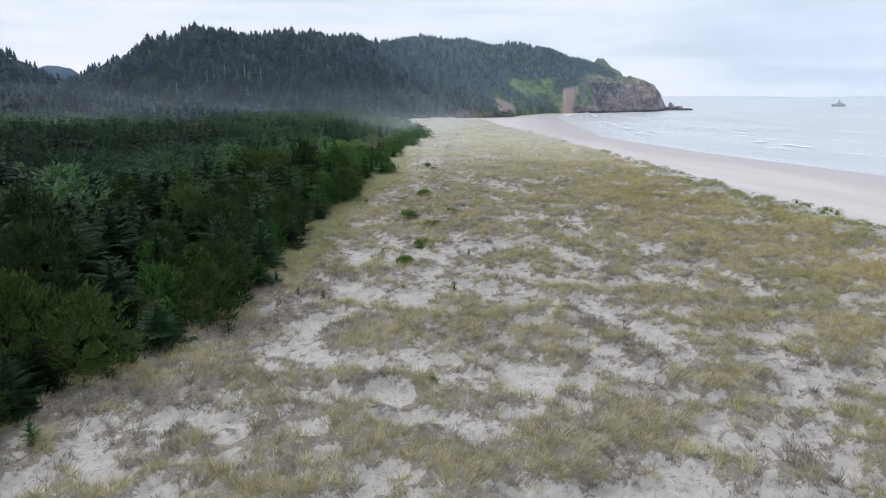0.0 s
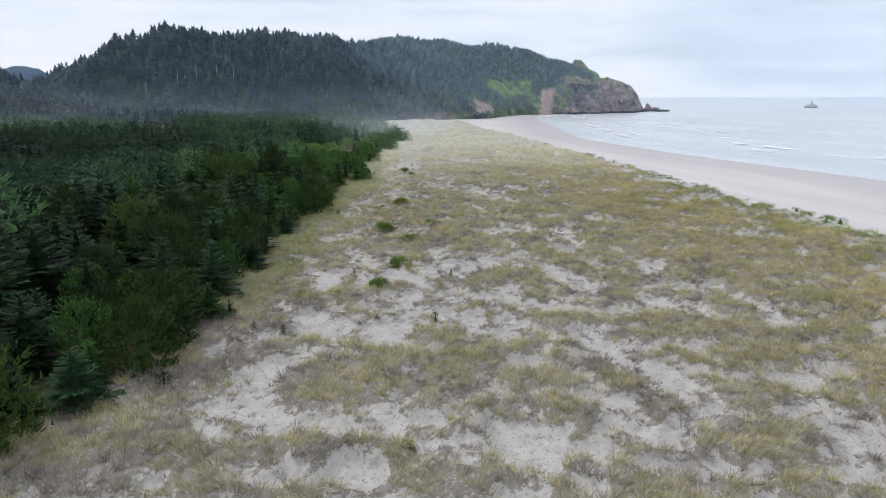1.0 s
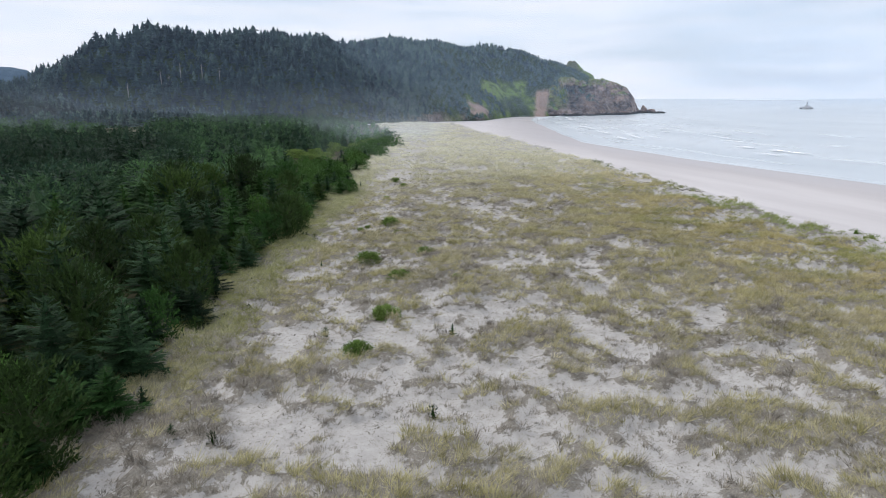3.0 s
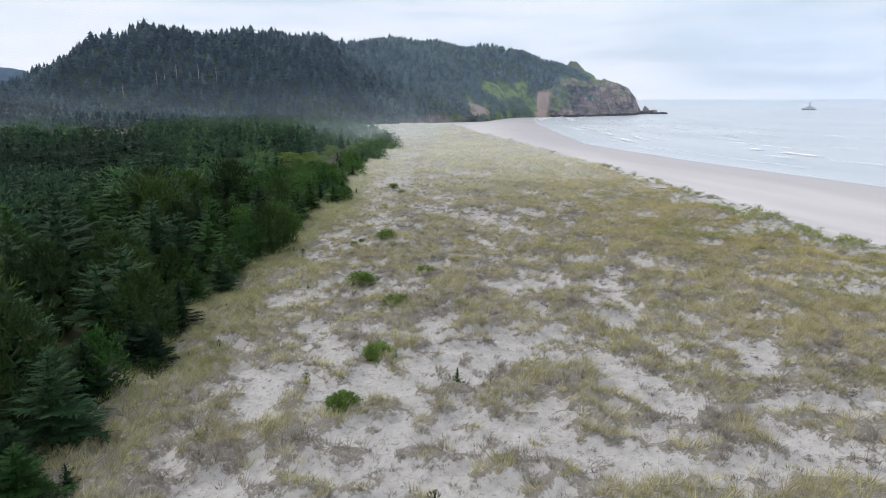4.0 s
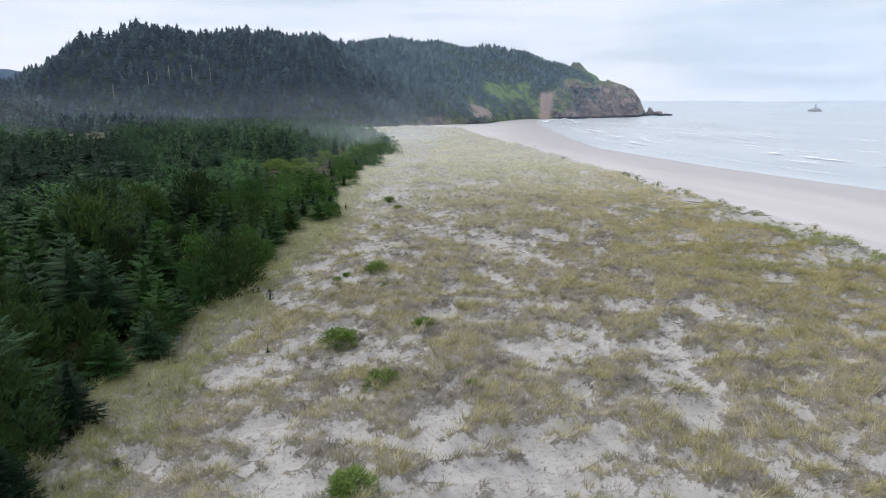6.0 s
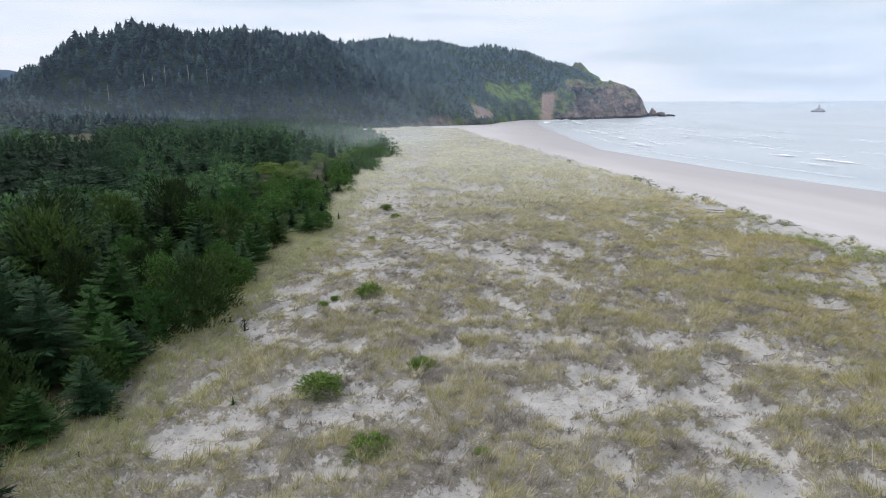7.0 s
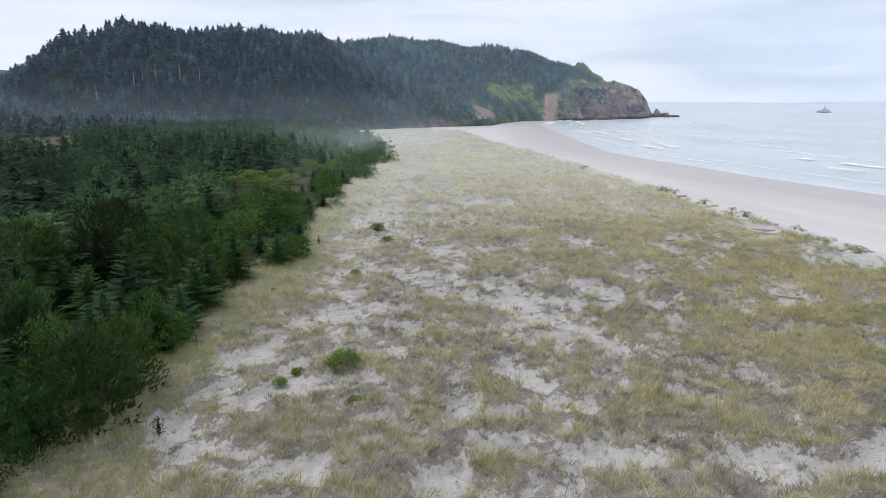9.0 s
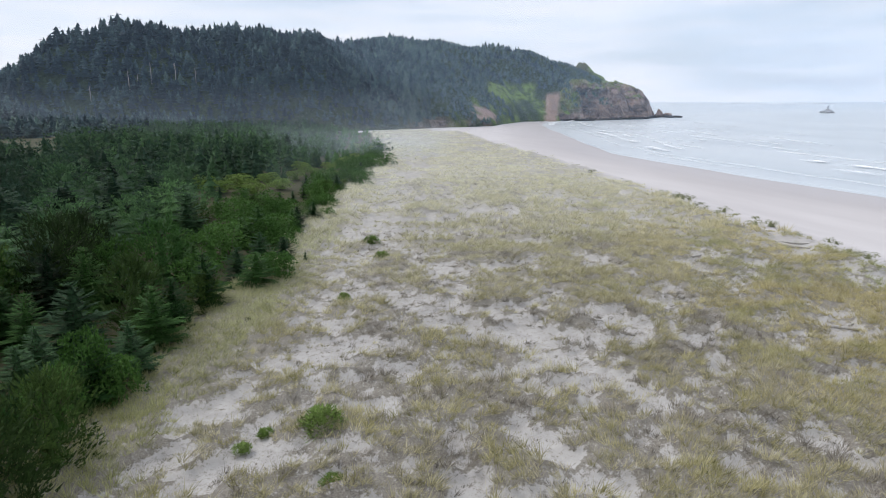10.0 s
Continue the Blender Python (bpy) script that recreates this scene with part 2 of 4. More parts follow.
def water_material():
    m, tree, b = material("sea_water", 0.3, 0.5)
    pos = where(tree)
    far = noise_at(tree, pos, 0.02, 3.0, 0.5, (1.0, 0.4, 1.0))
    col = ramp(tree, far, [(0.3, (0.41, 0.448, 0.475)), (0.7, (0.51, 0.543, 0.565))])
    link(tree, col, b.inputs["Base Color"])
    b.inputs["IOR"].default_value = 1.33
    h = calc(tree, "ADD", noise_at(tree, pos, 0.5, 4.0, 0.6, (1.0, 0.5, 1.0)), calc(tree, "MULTIPLY", noise_at(tree, pos, 0.12, 3.0, 0.5, (1.0, 0.3, 1.0)), 2.0))
    bumped(tree, b, h, 0.12, 0.25)
    return m


WATER = water_material()


def foam_material():
    m, tree, b = material("foam", 0.9, 0.3)
    pos = where(tree)
    n = noise_at(tree, pos, 0.45, 6.0, 0.7, (1.0, 0.35, 1.0))
    link(tree, ramp(tree, n, [(0.3, (0.72, 0.75, 0.77)), (0.6, (0.86, 0.87, 0.88))]), b.inputs["Base Color"])
    fac = calc(tree, "MULTIPLY", ramp(tree, n, [(0.40, grey(0.0)), (0.58, grey(1.0))]), attribute(tree, "dense"))
    link(tree, fac, b.inputs["Alpha"])
    return m


FOAM = foam_material()


# ---------------------------------------------------------------- helpers for shapes
def lattice(ix, iy, seed):
    h = (ix.astype(np.int64) * 374761393 + iy.astype(np.int64) * 668265263 + seed * 2147483647) & 0xFFFFFFFF
    h = ((h ^ (h >> 13)) * 1274126177) & 0xFFFFFFFF
    return ((h ^ (h >> 16)) & 0xFFFF) / 65535.0


def vnoise(x, y, seed=0):
    ix, iy = np.floor(x), np.floor(y)
    fx, fy = x - ix, y - iy
    ux, uy = fx * fx * (3 - 2 * fx), fy * fy * (3 - 2 * fy)
    a, b = lattice(ix, iy, seed), lattice(ix + 1, iy, seed)
    c, d = lattice(ix, iy + 1, seed), lattice(ix + 1, iy + 1, seed)
    return a + (b - a) * ux + (c - a) * uy + (a - b - c + d) * ux * uy


def fbm(x, y, octaves=4, seed=0, gain=0.5):
    total, amp, norm = 0.0, 1.0, 0.0
    for o in range(octaves):
        total = total + amp * vnoise(x * 2 ** o + 17.3 * o, y * 2 ** o - 9.1 * o, seed + o)
        norm, amp = norm + amp, amp * gain
    return total / norm


def smooth(a, b, x):
    t = np.clip((x - a) / (b - a), 0, 1)
    return t * t * (3 - 2 * t)


def mesh_of(name, verts, faces, smoothed=False):
    """A mesh from arrays of corners and of equal-sided faces."""
    me = bpy.data.meshes.new(name)
    verts, faces = np.asarray(verts, np.float32), np.asarray(faces, np.int32)
    k = faces.shape[1]
    me.vertices.add(len(verts))
    me.vertices.foreach_set("co", verts.ravel())
    me.loops.add(faces.size)
    me.loops.foreach_set("vertex_index", faces.ravel())
    me.polygons.add(len(faces))
    me.polygons.foreach_set("loop_start", np.arange(0, faces.size, k, dtype=np.int32))
    me.polygons.foreach_set("use_smooth", np.full(len(faces), smoothed, dtype=bool))
    me.update(calc_edges=True)
    return me


def give(me, name, values):
    me.attributes.new(name, "FLOAT", "POINT").data.foreach_set("value", np.asarray(values, np.float32).ravel())


def grid_faces(nx, ny):
    i = np.arange(ny - 1)[:, None] * nx + np.arange(nx - 1)[None, :]
    return np.stack([i, i + 1, i + nx + 1, i + nx], -1).reshape(-1, 4)


def part(name, me, mat, parent, label=""):
    ob = new(name, me)
    if mat and not me.materials:
        me.materials.append(mat)
    ob.parent = parent
    return tagged(ob, label)


def solid(name, me, mat, label, category, kind="", group=""):
    ob = new(name, me)
    me.materials.append(mat)
    return tagged(ob, label, category, group, kind)


def tube(points, radii, sides=7):
    """Corners and quads of a bent, tapering round bar."""
    pts = np.asarray(points, float)
    vs, fs = [], []
    for i, (p, r) in enumerate(zip(pts, radii)):
        d = pts[min(i + 1, len(pts) - 1)] - pts[max(i - 1, 0)]
        d = d / np.linalg.norm(d)
        u = np.cross(d, (0.31, 0.95, 0.05) if abs(d[2]) > 0.8 else (0, 0, 1))
        u = u / np.linalg.norm(u)
        v = np.cross(d, u)
        for k in range(sides):
            a = 2 * math.pi * k / sides
            vs.append(p + r * (math.cos(a) * u + math.sin(a) * v))
        if i:
            for k in range(sides):
                k2 = (k + 1) % sides
                fs.append(((i - 1) * sides + k, (i - 1) * sides + k2, i * sides + k2, i * sides + k))
    for base, flip in ((0, 1), ((len(pts) - 1) * sides, 0)):
        c = len(vs)
        vs.append(pts[0] if flip else pts[-1])
        for k in range(sides):
            k2 = (k + 1) % sides
            fs.append((base + k, base + k2, c, c) if not flip else (base + k2, base + k, c, c))
    return np.array(vs), fs


def joined(name, pieces, smoothed=False):
    """One mesh out of several (corners, faces); faces may be triangles written with a doubled corner."""
    vs, fs, n = [], [], 0
    for v, f in pieces:
        vs += [tuple(p) for p in v]
        fs += [tuple(dict.fromkeys(int(i) + n for i in q)) for q in f]
        n += len(v)
    me = bpy.data.meshes.new(name)
    me.from_pydata(vs, [], fs)
    if smoothed:
        me.polygons.foreach_set("use_smooth", [True] * len(me.polygons))
    me.update()
    return me


# ---------------------------------------------------------------- the plan
SEA = -4.5
WOOD_Y = (-40, 0, 20, 29, 34, 37, 39, 42, 50, 55, 63, 73, 88, 97, 106, 114, 123, 146, 163, 179, 214, 250, 300)
WOOD_X = (-34, -22, -15.5, -12.8, -9.6, -7.8, -6.6, -5.8, -4.9, -4.1, -3.3, -0.8, 2.7, 5.3, 7.5, 8.8, 11.2, 15.2, 20, 24.5, 30.5, 34, 38)


def wood_edge(y):
    return np.interp(y, WOOD_Y, WOOD_X)


def dune_edge(y):
    return np.interp(y, (-100, 60, 100, 170, 290, 340), (46, 54, 56, 61.5, 68, 40)) + 2.4 * (fbm(y / 9.0, y * 0 + 3.3, 3, 5) - 0.5)


def water_edge(y):
    return np.interp(y, (-200, 120, 160, 200, 235, 270, 320, 372, 440, 513, 560, 600, 655, 760, 900), (114, 126, 122, 119, 118, 119.5, 131, 146, 164, 185, 203, 224, 255, 310, 350)) + 4 * (fbm(y / 45.0, y * 0 + 1.7, 3, 8) - 0.5)


def lush_of(x, y):
    """Where the marram hummocks stand: above 0.45 in a hummock, below on open sand."""
    wx, wy = x + 1.6 * (fbm(x / 2.4, y / 2.4, 2, 12) - 0.5), y + 1.6 * (fbm(x / 2.4 + 7, y / 2.4, 2, 13) - 0.5)
    a = fbm(wx / 2.5 + 0.12 * y, wy / 2.1, 2, 11)
    b = fbm(x / 9.0, y / 7.0, 2, 23)
    c = fbm(x / 1.0 + 0.4 * y, y / 0.75, 3, 31, 0.62)
    f = 0.38 * a + 0.12 * b + 0.50 * c - 0.004 - 0.009 * smooth(62, 42, y) + 0.004 * smooth(66, 84, y)
    side = x - wood_edge(y)
    f = f + 0.046 * smooth(18, 34, x - 0.05 * y) - 0.03 * smooth(-12, -3, x - dune_edge(y)) - 0.12 * smooth(-2.5, 1, x - dune_edge(y) + 3 * (b - 0.5)) + 0.10 * smooth(4.0, 2.2, side) * smooth(30, 50, y) + 0.022 * smooth(11, 4, side) * smooth(75, 55, y) - (0.035 + 0.03 * smooth(75, 95, y)) * np.exp(-((side - 6.5) / 2.6) ** 2)
    for px, py, rx, ry in BARE:
        f = f - 0.085 * np.exp(-(((wx - px) / (1.05 * rx)) ** 2 + ((wy - py) / (1.05 * ry)) ** 2) ** 1.6)
    for px, py, k, _ in LOGS:
        f = f - 0.16 * np.exp(-(((x - px) ** 2 + (y - py) ** 2) / (0.6 + 0.35 * (k in (1, 2))) ** 2))
    return f


def mound_of(f):
    """Height of the sand that a hummock has caught: a short steep rim, then a low dome."""
    return 0.20 * smooth(0.43, 0.465, f) + 0.36 * smooth(0.46, 0.60, f)


def cover_of(x, y):
    """How much the grass covers the dune, 0 to 1: closed on the hummocks, bare sand between."""
    return smooth(0.434, 0.462, lush_of(x, y))


LOGS = [  # driftwood: place, which log, turn
    (43.8, 106.3, 1, 20), (44.6, 105.4, 0, 80), (40.9, 101.2, 1, 10), (42.0, 101.9, 0, -30), (41.6, 100.6, 3, 5), (43.6, 90.2, 1, -15), (44.4, 90.8, 0, 25), (55.2, 111.6, 2, -40), (56.2, 109.8, 2, -60), (57.0, 110.4, 1, -20),
    (59.9, 101.2, 1, -30), (56.6, 100.0, 2, 15), (40.6, 92.4, 0, 40), (41.2, 81.2, 1, -35), (32.0, 67.2, 0, -60), (30.7, 67.5, 2, -25), (31.9, 69.2, 3, 10), (28.3, 69.0, 0, -40), (33.2, 66.2, 1, -5), (40.5, 75.0, 1, -30),
    (57.5, 96.5, 1, 70), (58.5, 118.0, 2, -70), (61.0, 107.0, 0, 10), (39.0, 64.0, 3, 30), (25.5, 60.2, 3, 60),
]

BARE = [  # the larger open patches of sand: middle and half-sizes
    (3.6, 31.6, 1.7, 1.8), (8.7, 27.7, 1.7, 3.8), (13.0, 40.7, 1.8, 2.5), (1.7, 53.6, 1.2, 2.1), (30.8, 36.8, 2.7, 3.4), (24.8, 30.2, 1.7, 2.6),
    (28.4, 53.5, 1.4, 1.9), (15.4, 56.8, 1.9, 2.6), (17.7, 36.8, 2.9, 1.1), (0.1, 42.4, 1.0, 2.5), (17.2, 28.1, 0.9, 2.9), (7.9, 59.9, 1.0, 1.7),
    (1.8, 56.1, 1.5, 2.3), (32.9, 67.9, 1.2, 1.9), (35.0, 94.1, 1.2, 2.5), (34.8, 132.5, 2.2, 3.0), (39.4, 64.7, 2.1, 2.5),
    (13.8, 86.8, 1.0, 1.4), (10.4, 92.3, 1.9, 1.2), (17.2, 100.1, 1.1, 1.8), (28.3, 78.0, 1.9, 1.3), (34.9, 82.8, 1.9, 2.0), (52.7, 100.2, 1.6, 2.4), (34.2, 62.8, 1.6, 1.8), (42.6, 68.5, 1.8, 1.8),
]


def dune_z(x, y):
    yy = np.clip(y, -60, 300)
    z = 0.0014 * x + 0.00838 * yy
    z = z + 0.9 * (fbm(x / 16.0, y / 14.0, 3, 3) - 0.5) + 0.35 * (fbm(x / 3.0, y / 3.0, 3, 4) - 0.5)
    crest = smooth(-16, -5, x - dune_edge(y))
    z = z - 0.25 + crest * (0.10 + 1.8 * (fbm(x / 5.0, y / 5.0, 2, 9) - 0.5))
    inland = np.clip(wood_edge(y) - x, 0, 200)
    return z + 0.012 * np.clip(inland, 0, 120)


def ground_z(x, y):
    xb, xw = dune_edge(y), water_edge(y)
    far = smooth(300, 350, y + 0 * x)
    flat = -1.6 - 0.6 * smooth(350, 480, y) + 0.15 * (fbm(x / 20.0, y / 20.0, 3, 6) - 0.5)
    inland = smooth(0, 60, wood_edge(np.clip(y, -40, 300)) - x)
    top = dune_z(x, y) * (1 - far) + (flat * (1 - inland) + 2.5 * inland) * far
    u = np.clip((x - xb - 8) / np.maximum(xw - xb - 8, 1), 0, 6)
    low = -1.3 + (SEA + 1.3) * np.minimum(u, 1) - 4.0 * np.clip(u - 1, 0, 2)
    drop = smooth(-2.0, 15.0, x - xb)
    z = top * (1 - drop) + np.minimum(low, top) * drop
    back = smooth(760, 900, y) * smooth(200, 260, x)
    return z * (1 - back) - 12 * back


RIDGE = [  # x, y, height, half-width of the wooded hills
    (-420, 560, 22, 120), (-240, 440, 14, 185), (-150, 420, 14, 150), (-116, 428, 17, 70), (-103, 430, 34, 50), (-89, 434, 50, 54), (-66, 446, 48, 74), (-35, 462, 46, 80), (20, 500, 48, 88),
    (70, 560, 55, 92), (113, 695, 71, 125), (180, 740, 71, 140), (235, 775, 68, 135), (300, 815, 57, 112), (345, 850, 48, 80),
]
SPUR = [(-250, 585, 16, 60), (-195, 588, 25, 60), (-175, 594, 34, 56), (-156, 600, 39, 60), (-60, 570, 43, 70)]
HUMP = [(-250, 392, 33, 62), (-190, 400, 32, 52), (-168, 404, 31, 42), (-150, 408, 22, 32)]
KNOLL = [(345, 835, 46, 44), (360, 860, 62, 33), (369, 863, 66, 32), (384, 846, 50, 38), (402, 836, 36, 34)]
CAPE = [(238, 640, 18, 28), (255, 650, 28, 36), (290, 682, 38, 50), (322, 698, 36, 48), (345, 704, 34, 30), (356, 707, 30, 22), (366, 710, 21, 16), (375, 712, 9, 10)]


def along(x, y, line, shape):
    best = np.full(np.shape(x), -1.0)
    for (x0, y0, h0, w0), (x1, y1, h1, w1) in zip(line, line[1:]):
        dx, dy = x1 - x0, y1 - y0
        t = np.clip(((x - x0) * dx + (y - y0) * dy) / (dx * dx + dy * dy), 0, 1)
        d = np.hypot(x - x0 - t * dx, y - y0 - t * dy) / (w0 + t * (w1 - w0))
        best = np.maximum(best, (h0 + t * (h1 - h0)) * shape(d) - 8 * (d > 1))
    return best


def hill_z(x, y):
    wob = 14 * (fbm(x / 70.0, y / 70.0, 3, 41) - 0.5)
    xs, ys = x + wob, y - wob
    z = along(xs, ys, RIDGE, lambda d: np.clip(1 - d ** 1.7, 0, 1) ** 0.9)
    for line in (SPUR, HUMP):
        z = np.maximum(z, along(xs, ys, line, lambda d: np.clip(1 - d ** 1.7, 0, 1) ** 0.9))
    spur = np.abs(2 * fbm(x / 75.0 + 0.3 * y / 75.0, y / 160.0, 2, 43) - 1)
    z = z + ((fbm(x / 26.0, y / 26.0, 4, 42) - 0.5) * 13 + 22 * (spur - 0.22) * smooth(1.0, 0.6, z / 62)) * smooth(0, 14, z)
    return np.where(z < 0.3, z - 4, z) - 2.2


def cape_z(x, y):
    wob = 12 * (fbm(x / 30.0, y / 30.0, 4, 51) - 0.5)
    xs, ys = x + wob, y - wob
    z = along(xs, ys, CAPE, lambda d: np.clip(1 - d ** 2.6, 0, 1) ** 0.8)
    cut = 1 - np.abs(2 * fbm(x / 24.0 + 3.1, y / 30.0, 3, 58) - 1)
    z = z - 15 * np.clip(cut - 0.62, 0, 1) * 2.2 * smooth(4, 14, z) * smooth(44, 30, z) * smooth(350, 330, x) * smooth(236, 262, x)
    z = z - 34 * np.exp(-((x - 281) / 9) ** 2 - ((y - 654) / 13) ** 2)      # the dark hollow
    z = z + 15 * np.exp(-((x - 281) / 17) ** 2 - ((y - 633) / 9) ** 2)
    k = along(x + 0.3 * wob, y - 0.3 * wob, KNOLL, lambda d: np.clip(1 - d ** 1.8, 0, 1))
    z = np.maximum(z, k)
    z = z + (0.6 * fbm(x / 10.0, y / 10.0, 4, 52, 0.6) + 0.4 * fbm(x / 5.0, y / 24.0, 3, 53, 0.6) - 0.5) * 20 * smooth(0, 14, z)
    step = 4.0 + 2.0 * vnoise(x / 25.0, y / 25.0, 57)
    ledge = np.floor(z / step) * step + step * smooth(0.35, 0.9, z / step - np.floor(z / step))
    z = np.where((z > 1) & (k < z - 1), 0.75 * z + 0.25 * ledge, z)
    return np.where(z < 0.4, z - 5, z) + SEA


# ---------------------------------------------------------------- ground, sea, hills
def spaced(a, b, step, out_a, out_b, growth=1.22):
    mid = list(np.arange(a, b + step / 2, step))
    lo, hi, s = [], [], step
    p = a
    while p > out_a:
        s *= growth
        p -= s
        lo.append(p)
    s, p = step, b
    while p < out_b:
        s *= growth
        p += s
        hi.append(p)
    return np.array(lo[::-1] + mid + hi)


def build_ground():
    xs = spaced(-18, 72, 0.50, -4800, 4800, 1.25)
    ys = np.concatenate([spaced(-17, 10, 0.9, -1500, 10, 1.3), np.arange(10.6, 118, 0.50), np.arange(119, 340, 1.7), spaced(340, 345, 3, 340, 4800, 1.12)])
    X, Y = np.meshgrid(xs, ys)
    Z = ground_z(X, Y)
    cov = cover_of(X, Y)
    dune = smooth(5, -1, X - dune_edge(Y)) * smooth(345, 310, Y)
    inland = smooth(0, 3, wood_edge(np.clip(Y, -40, 300)) - X)
    cov = np.maximum(cov * dune, inland)
    Z = Z + mound_of(lush_of(X, Y)) * dune * (1 - inland)
    me = mesh_of("ground", np.stack([X, Y, Z], -1).reshape(-1, 3), grid_faces(len(xs), len(ys)), True)
    give(me, "dune", dune)
    give(me, "thatch", cov)
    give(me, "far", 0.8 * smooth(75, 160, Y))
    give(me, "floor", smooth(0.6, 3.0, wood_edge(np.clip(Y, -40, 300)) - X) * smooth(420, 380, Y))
    give(me, "wet", smooth(-44, -10, X - water_edge(Y) + 10 * (fbm(X / 14.0, Y / 40.0, 3, 15) - 0.5)) * (Y < 700))
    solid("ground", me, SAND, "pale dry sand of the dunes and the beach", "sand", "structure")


def build_sea():
    xs = spaced(100, 320, 4.0, -200, 4900, 1.15)
    ys = spaced(60, 500, 4.0, -1500, 4900, 1.15)
    X, Y = np.meshgrid(xs, ys)
    off = X - water_edge(Y)
    swell = 0.28 * np.sin(off / 9.0 + 3 * fbm(X / 60.0, Y / 60.0, 2, 61)) * smooth(0, 40, off) * smooth(400, 150, off)
    Z = SEA + swell
    me = mesh_of("sea", np.stack([X, Y, Z], -1).reshape(-1, 3), grid_faces(len(xs), len(ys)), True)
    solid("water", me, WATER, "calm pale grey-green sea under an overcast sky", "sea", "structure")


def masks(x, y, z):
    """Meadow, bare scars and rock of the hill foot and the cape."""
    n = fbm(x / 14.0, y / 14.0, 3, 71)
    aside = 0.95 * (x - 197) - 0.31 * (y - 628)
    meadow = smooth(3, -3, np.abs(aside) - 20 + 16 * (n - 0.5)) * smooth(60, 45, np.abs(y - 620)) * smooth(12, 15, z + 7 * (n - 0.5)) * smooth(30, 26, z + 9 * (n - 0.5))
    low = smooth(20, 8, z + 14 * (n - 0.5)) * smooth(96, 112, x)
    meadow = np.maximum(meadow, low * smooth(0.42, 0.60, fbm(x / 11.0, y / 22.0, 3, 73)) * 0.85)
    across = 0.95 * (x - 139) - 0.31 * (y - 511)
    scar = smooth(2, -2, np.abs(across) - 5.5 + 26 * (n - 0.5)) * smooth(26, 20, np.abs(y - 512)) * smooth(-1, 1, z + 4 * (n - 0.5)) * smooth(7.5, 6, z + 0.45 * across + 8 * (n - 0.5))
    across = 0.92 * (x - 234) - 0.39 * (y - 620)
    slip = smooth(1, -1, np.abs(across) - 4.8 - 0.10 * np.clip(z, 0, 22) + 3.5 * (n - 0.5)) * smooth(42, 34, np.abs(y - 622)) * smooth(21, 19.5, z)
    scar = np.maximum(scar, slip)
    rock = smooth(5, 1, z + 8 * (n - 0.5)) * smooth(60, 100, x) * smooth(128, 112, x)
    return meadow, scar, rock


def build_hills():
    xs, ys = np.arange(-520, 420, 4.3), np.arange(225, 960, 4.3)
    X, Y = np.meshgrid(xs, ys)
    Z = hill_z(X, Y)
    me = mesh_of("hill", np.stack([X, Y, Z], -1).reshape(-1, 3), grid_faces(len(xs), len(ys)), True)
    meadow, scar, rock = masks(X, Y, Z)
    for name, v in (("meadow", meadow), ("scar", scar), ("rock", rock)):
        give(me, name, v)
    solid("hillside", me, HILL, "steep hillside under the spruce woods above the beach", "hill", "structure")

    xs, ys = np.arange(190, 402, 1.35), np.arange(598, 905, 1.35)
    X, Y = np.meshgrid(xs, ys)
    Z = cape_z(X, Y)
    gy, gx = np.gradient(Z, 1.35)
    steep = np.hypot(gx, gy)
    n = fbm(X / 10.0, Y / 10.0, 4, 55)
    green = 0.85 * smooth(1.0, 0.45, steep + 1.6 * (n - 0.5)) * smooth(6, 16, Z)
    green = np.maximum(green, 0.6 * smooth(276, 254, X + 40 * (n - 0.5)) * smooth(0, 8, Z))
    green = np.where(Y > 800, np.where(X > 374, 0.75, 0.25) * (0.6 + 0.8 * n), green)
    green = np.maximum(green, 0.8 * smooth(26, 36, Z + 10 * (n - 0.5)) * smooth(352, 338, X) * (Y < 800))
    green = green * (1 - np.exp(-((X - 281) / 12) ** 2 - ((Y - 652) / 16) ** 2))
    # the brow of rock that hangs over the hollow
    brow = np.exp(-((X - 293) / 12) ** 2) * smooth(19, 25, Z) * smooth(655, 664, Y) * smooth(705, 680, Y)
    rock, scar = smooth(-0.35, -0.1, np.where(X < 262, n - 0.62, n)) * np.where(Y > 800, 0.35, 1.0), masks(X, Y, Z)[1]
    X, Y = X - 10 * brow, Y - 24 * brow
    me = mesh_of("cape", np.stack([X, Y, Z], -1).reshape(-1, 3), grid_faces(len(xs), len(ys)), False)
    give(me, "rock", rock)
    give(me, "meadow", green)
    give(me, "scar", scar)
    solid("headland", me, HILL, "reddish-brown rocky headland with grassy top above the sea", "headland", "structure")

    # far ridge behind the woods
    xs = np.linspace(-1500, -250, 260)
    t = np.linspace(0, 1, 12)
    X, T = np.meshgrid(xs, t)
    H = 70 * np.exp(-((X + 612) / 85) ** 2) + 50 * np.exp(-((X + 950) / 240) ** 2) + 10 * fbm(X / 90.0, X * 0, 3, 81) + 7 * fbm(X / 14.0, X * 0, 3, 82)
    Z = H * np.sin(T * math.pi) - 5
    Y = 1500 + 300 * T
    me = mesh_of("far_ridge", np.stack([X, Y, Z], -1).reshape(-1, 3), grid_faces(len(xs), len(t)), True)
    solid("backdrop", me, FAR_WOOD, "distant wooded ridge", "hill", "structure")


build_ground()
build_sea()
build_hills()


# ---------------------------------------------------------------- trees
def unit(v):
    return v / np.maximum(np.linalg.norm(v, axis=-1, keepdims=True), 1e-9)


def sprays_of(base, way, flat, length, width):
    """Pointed sprays of needles: one narrow triangle each."""
    s = flat * width[:, None]
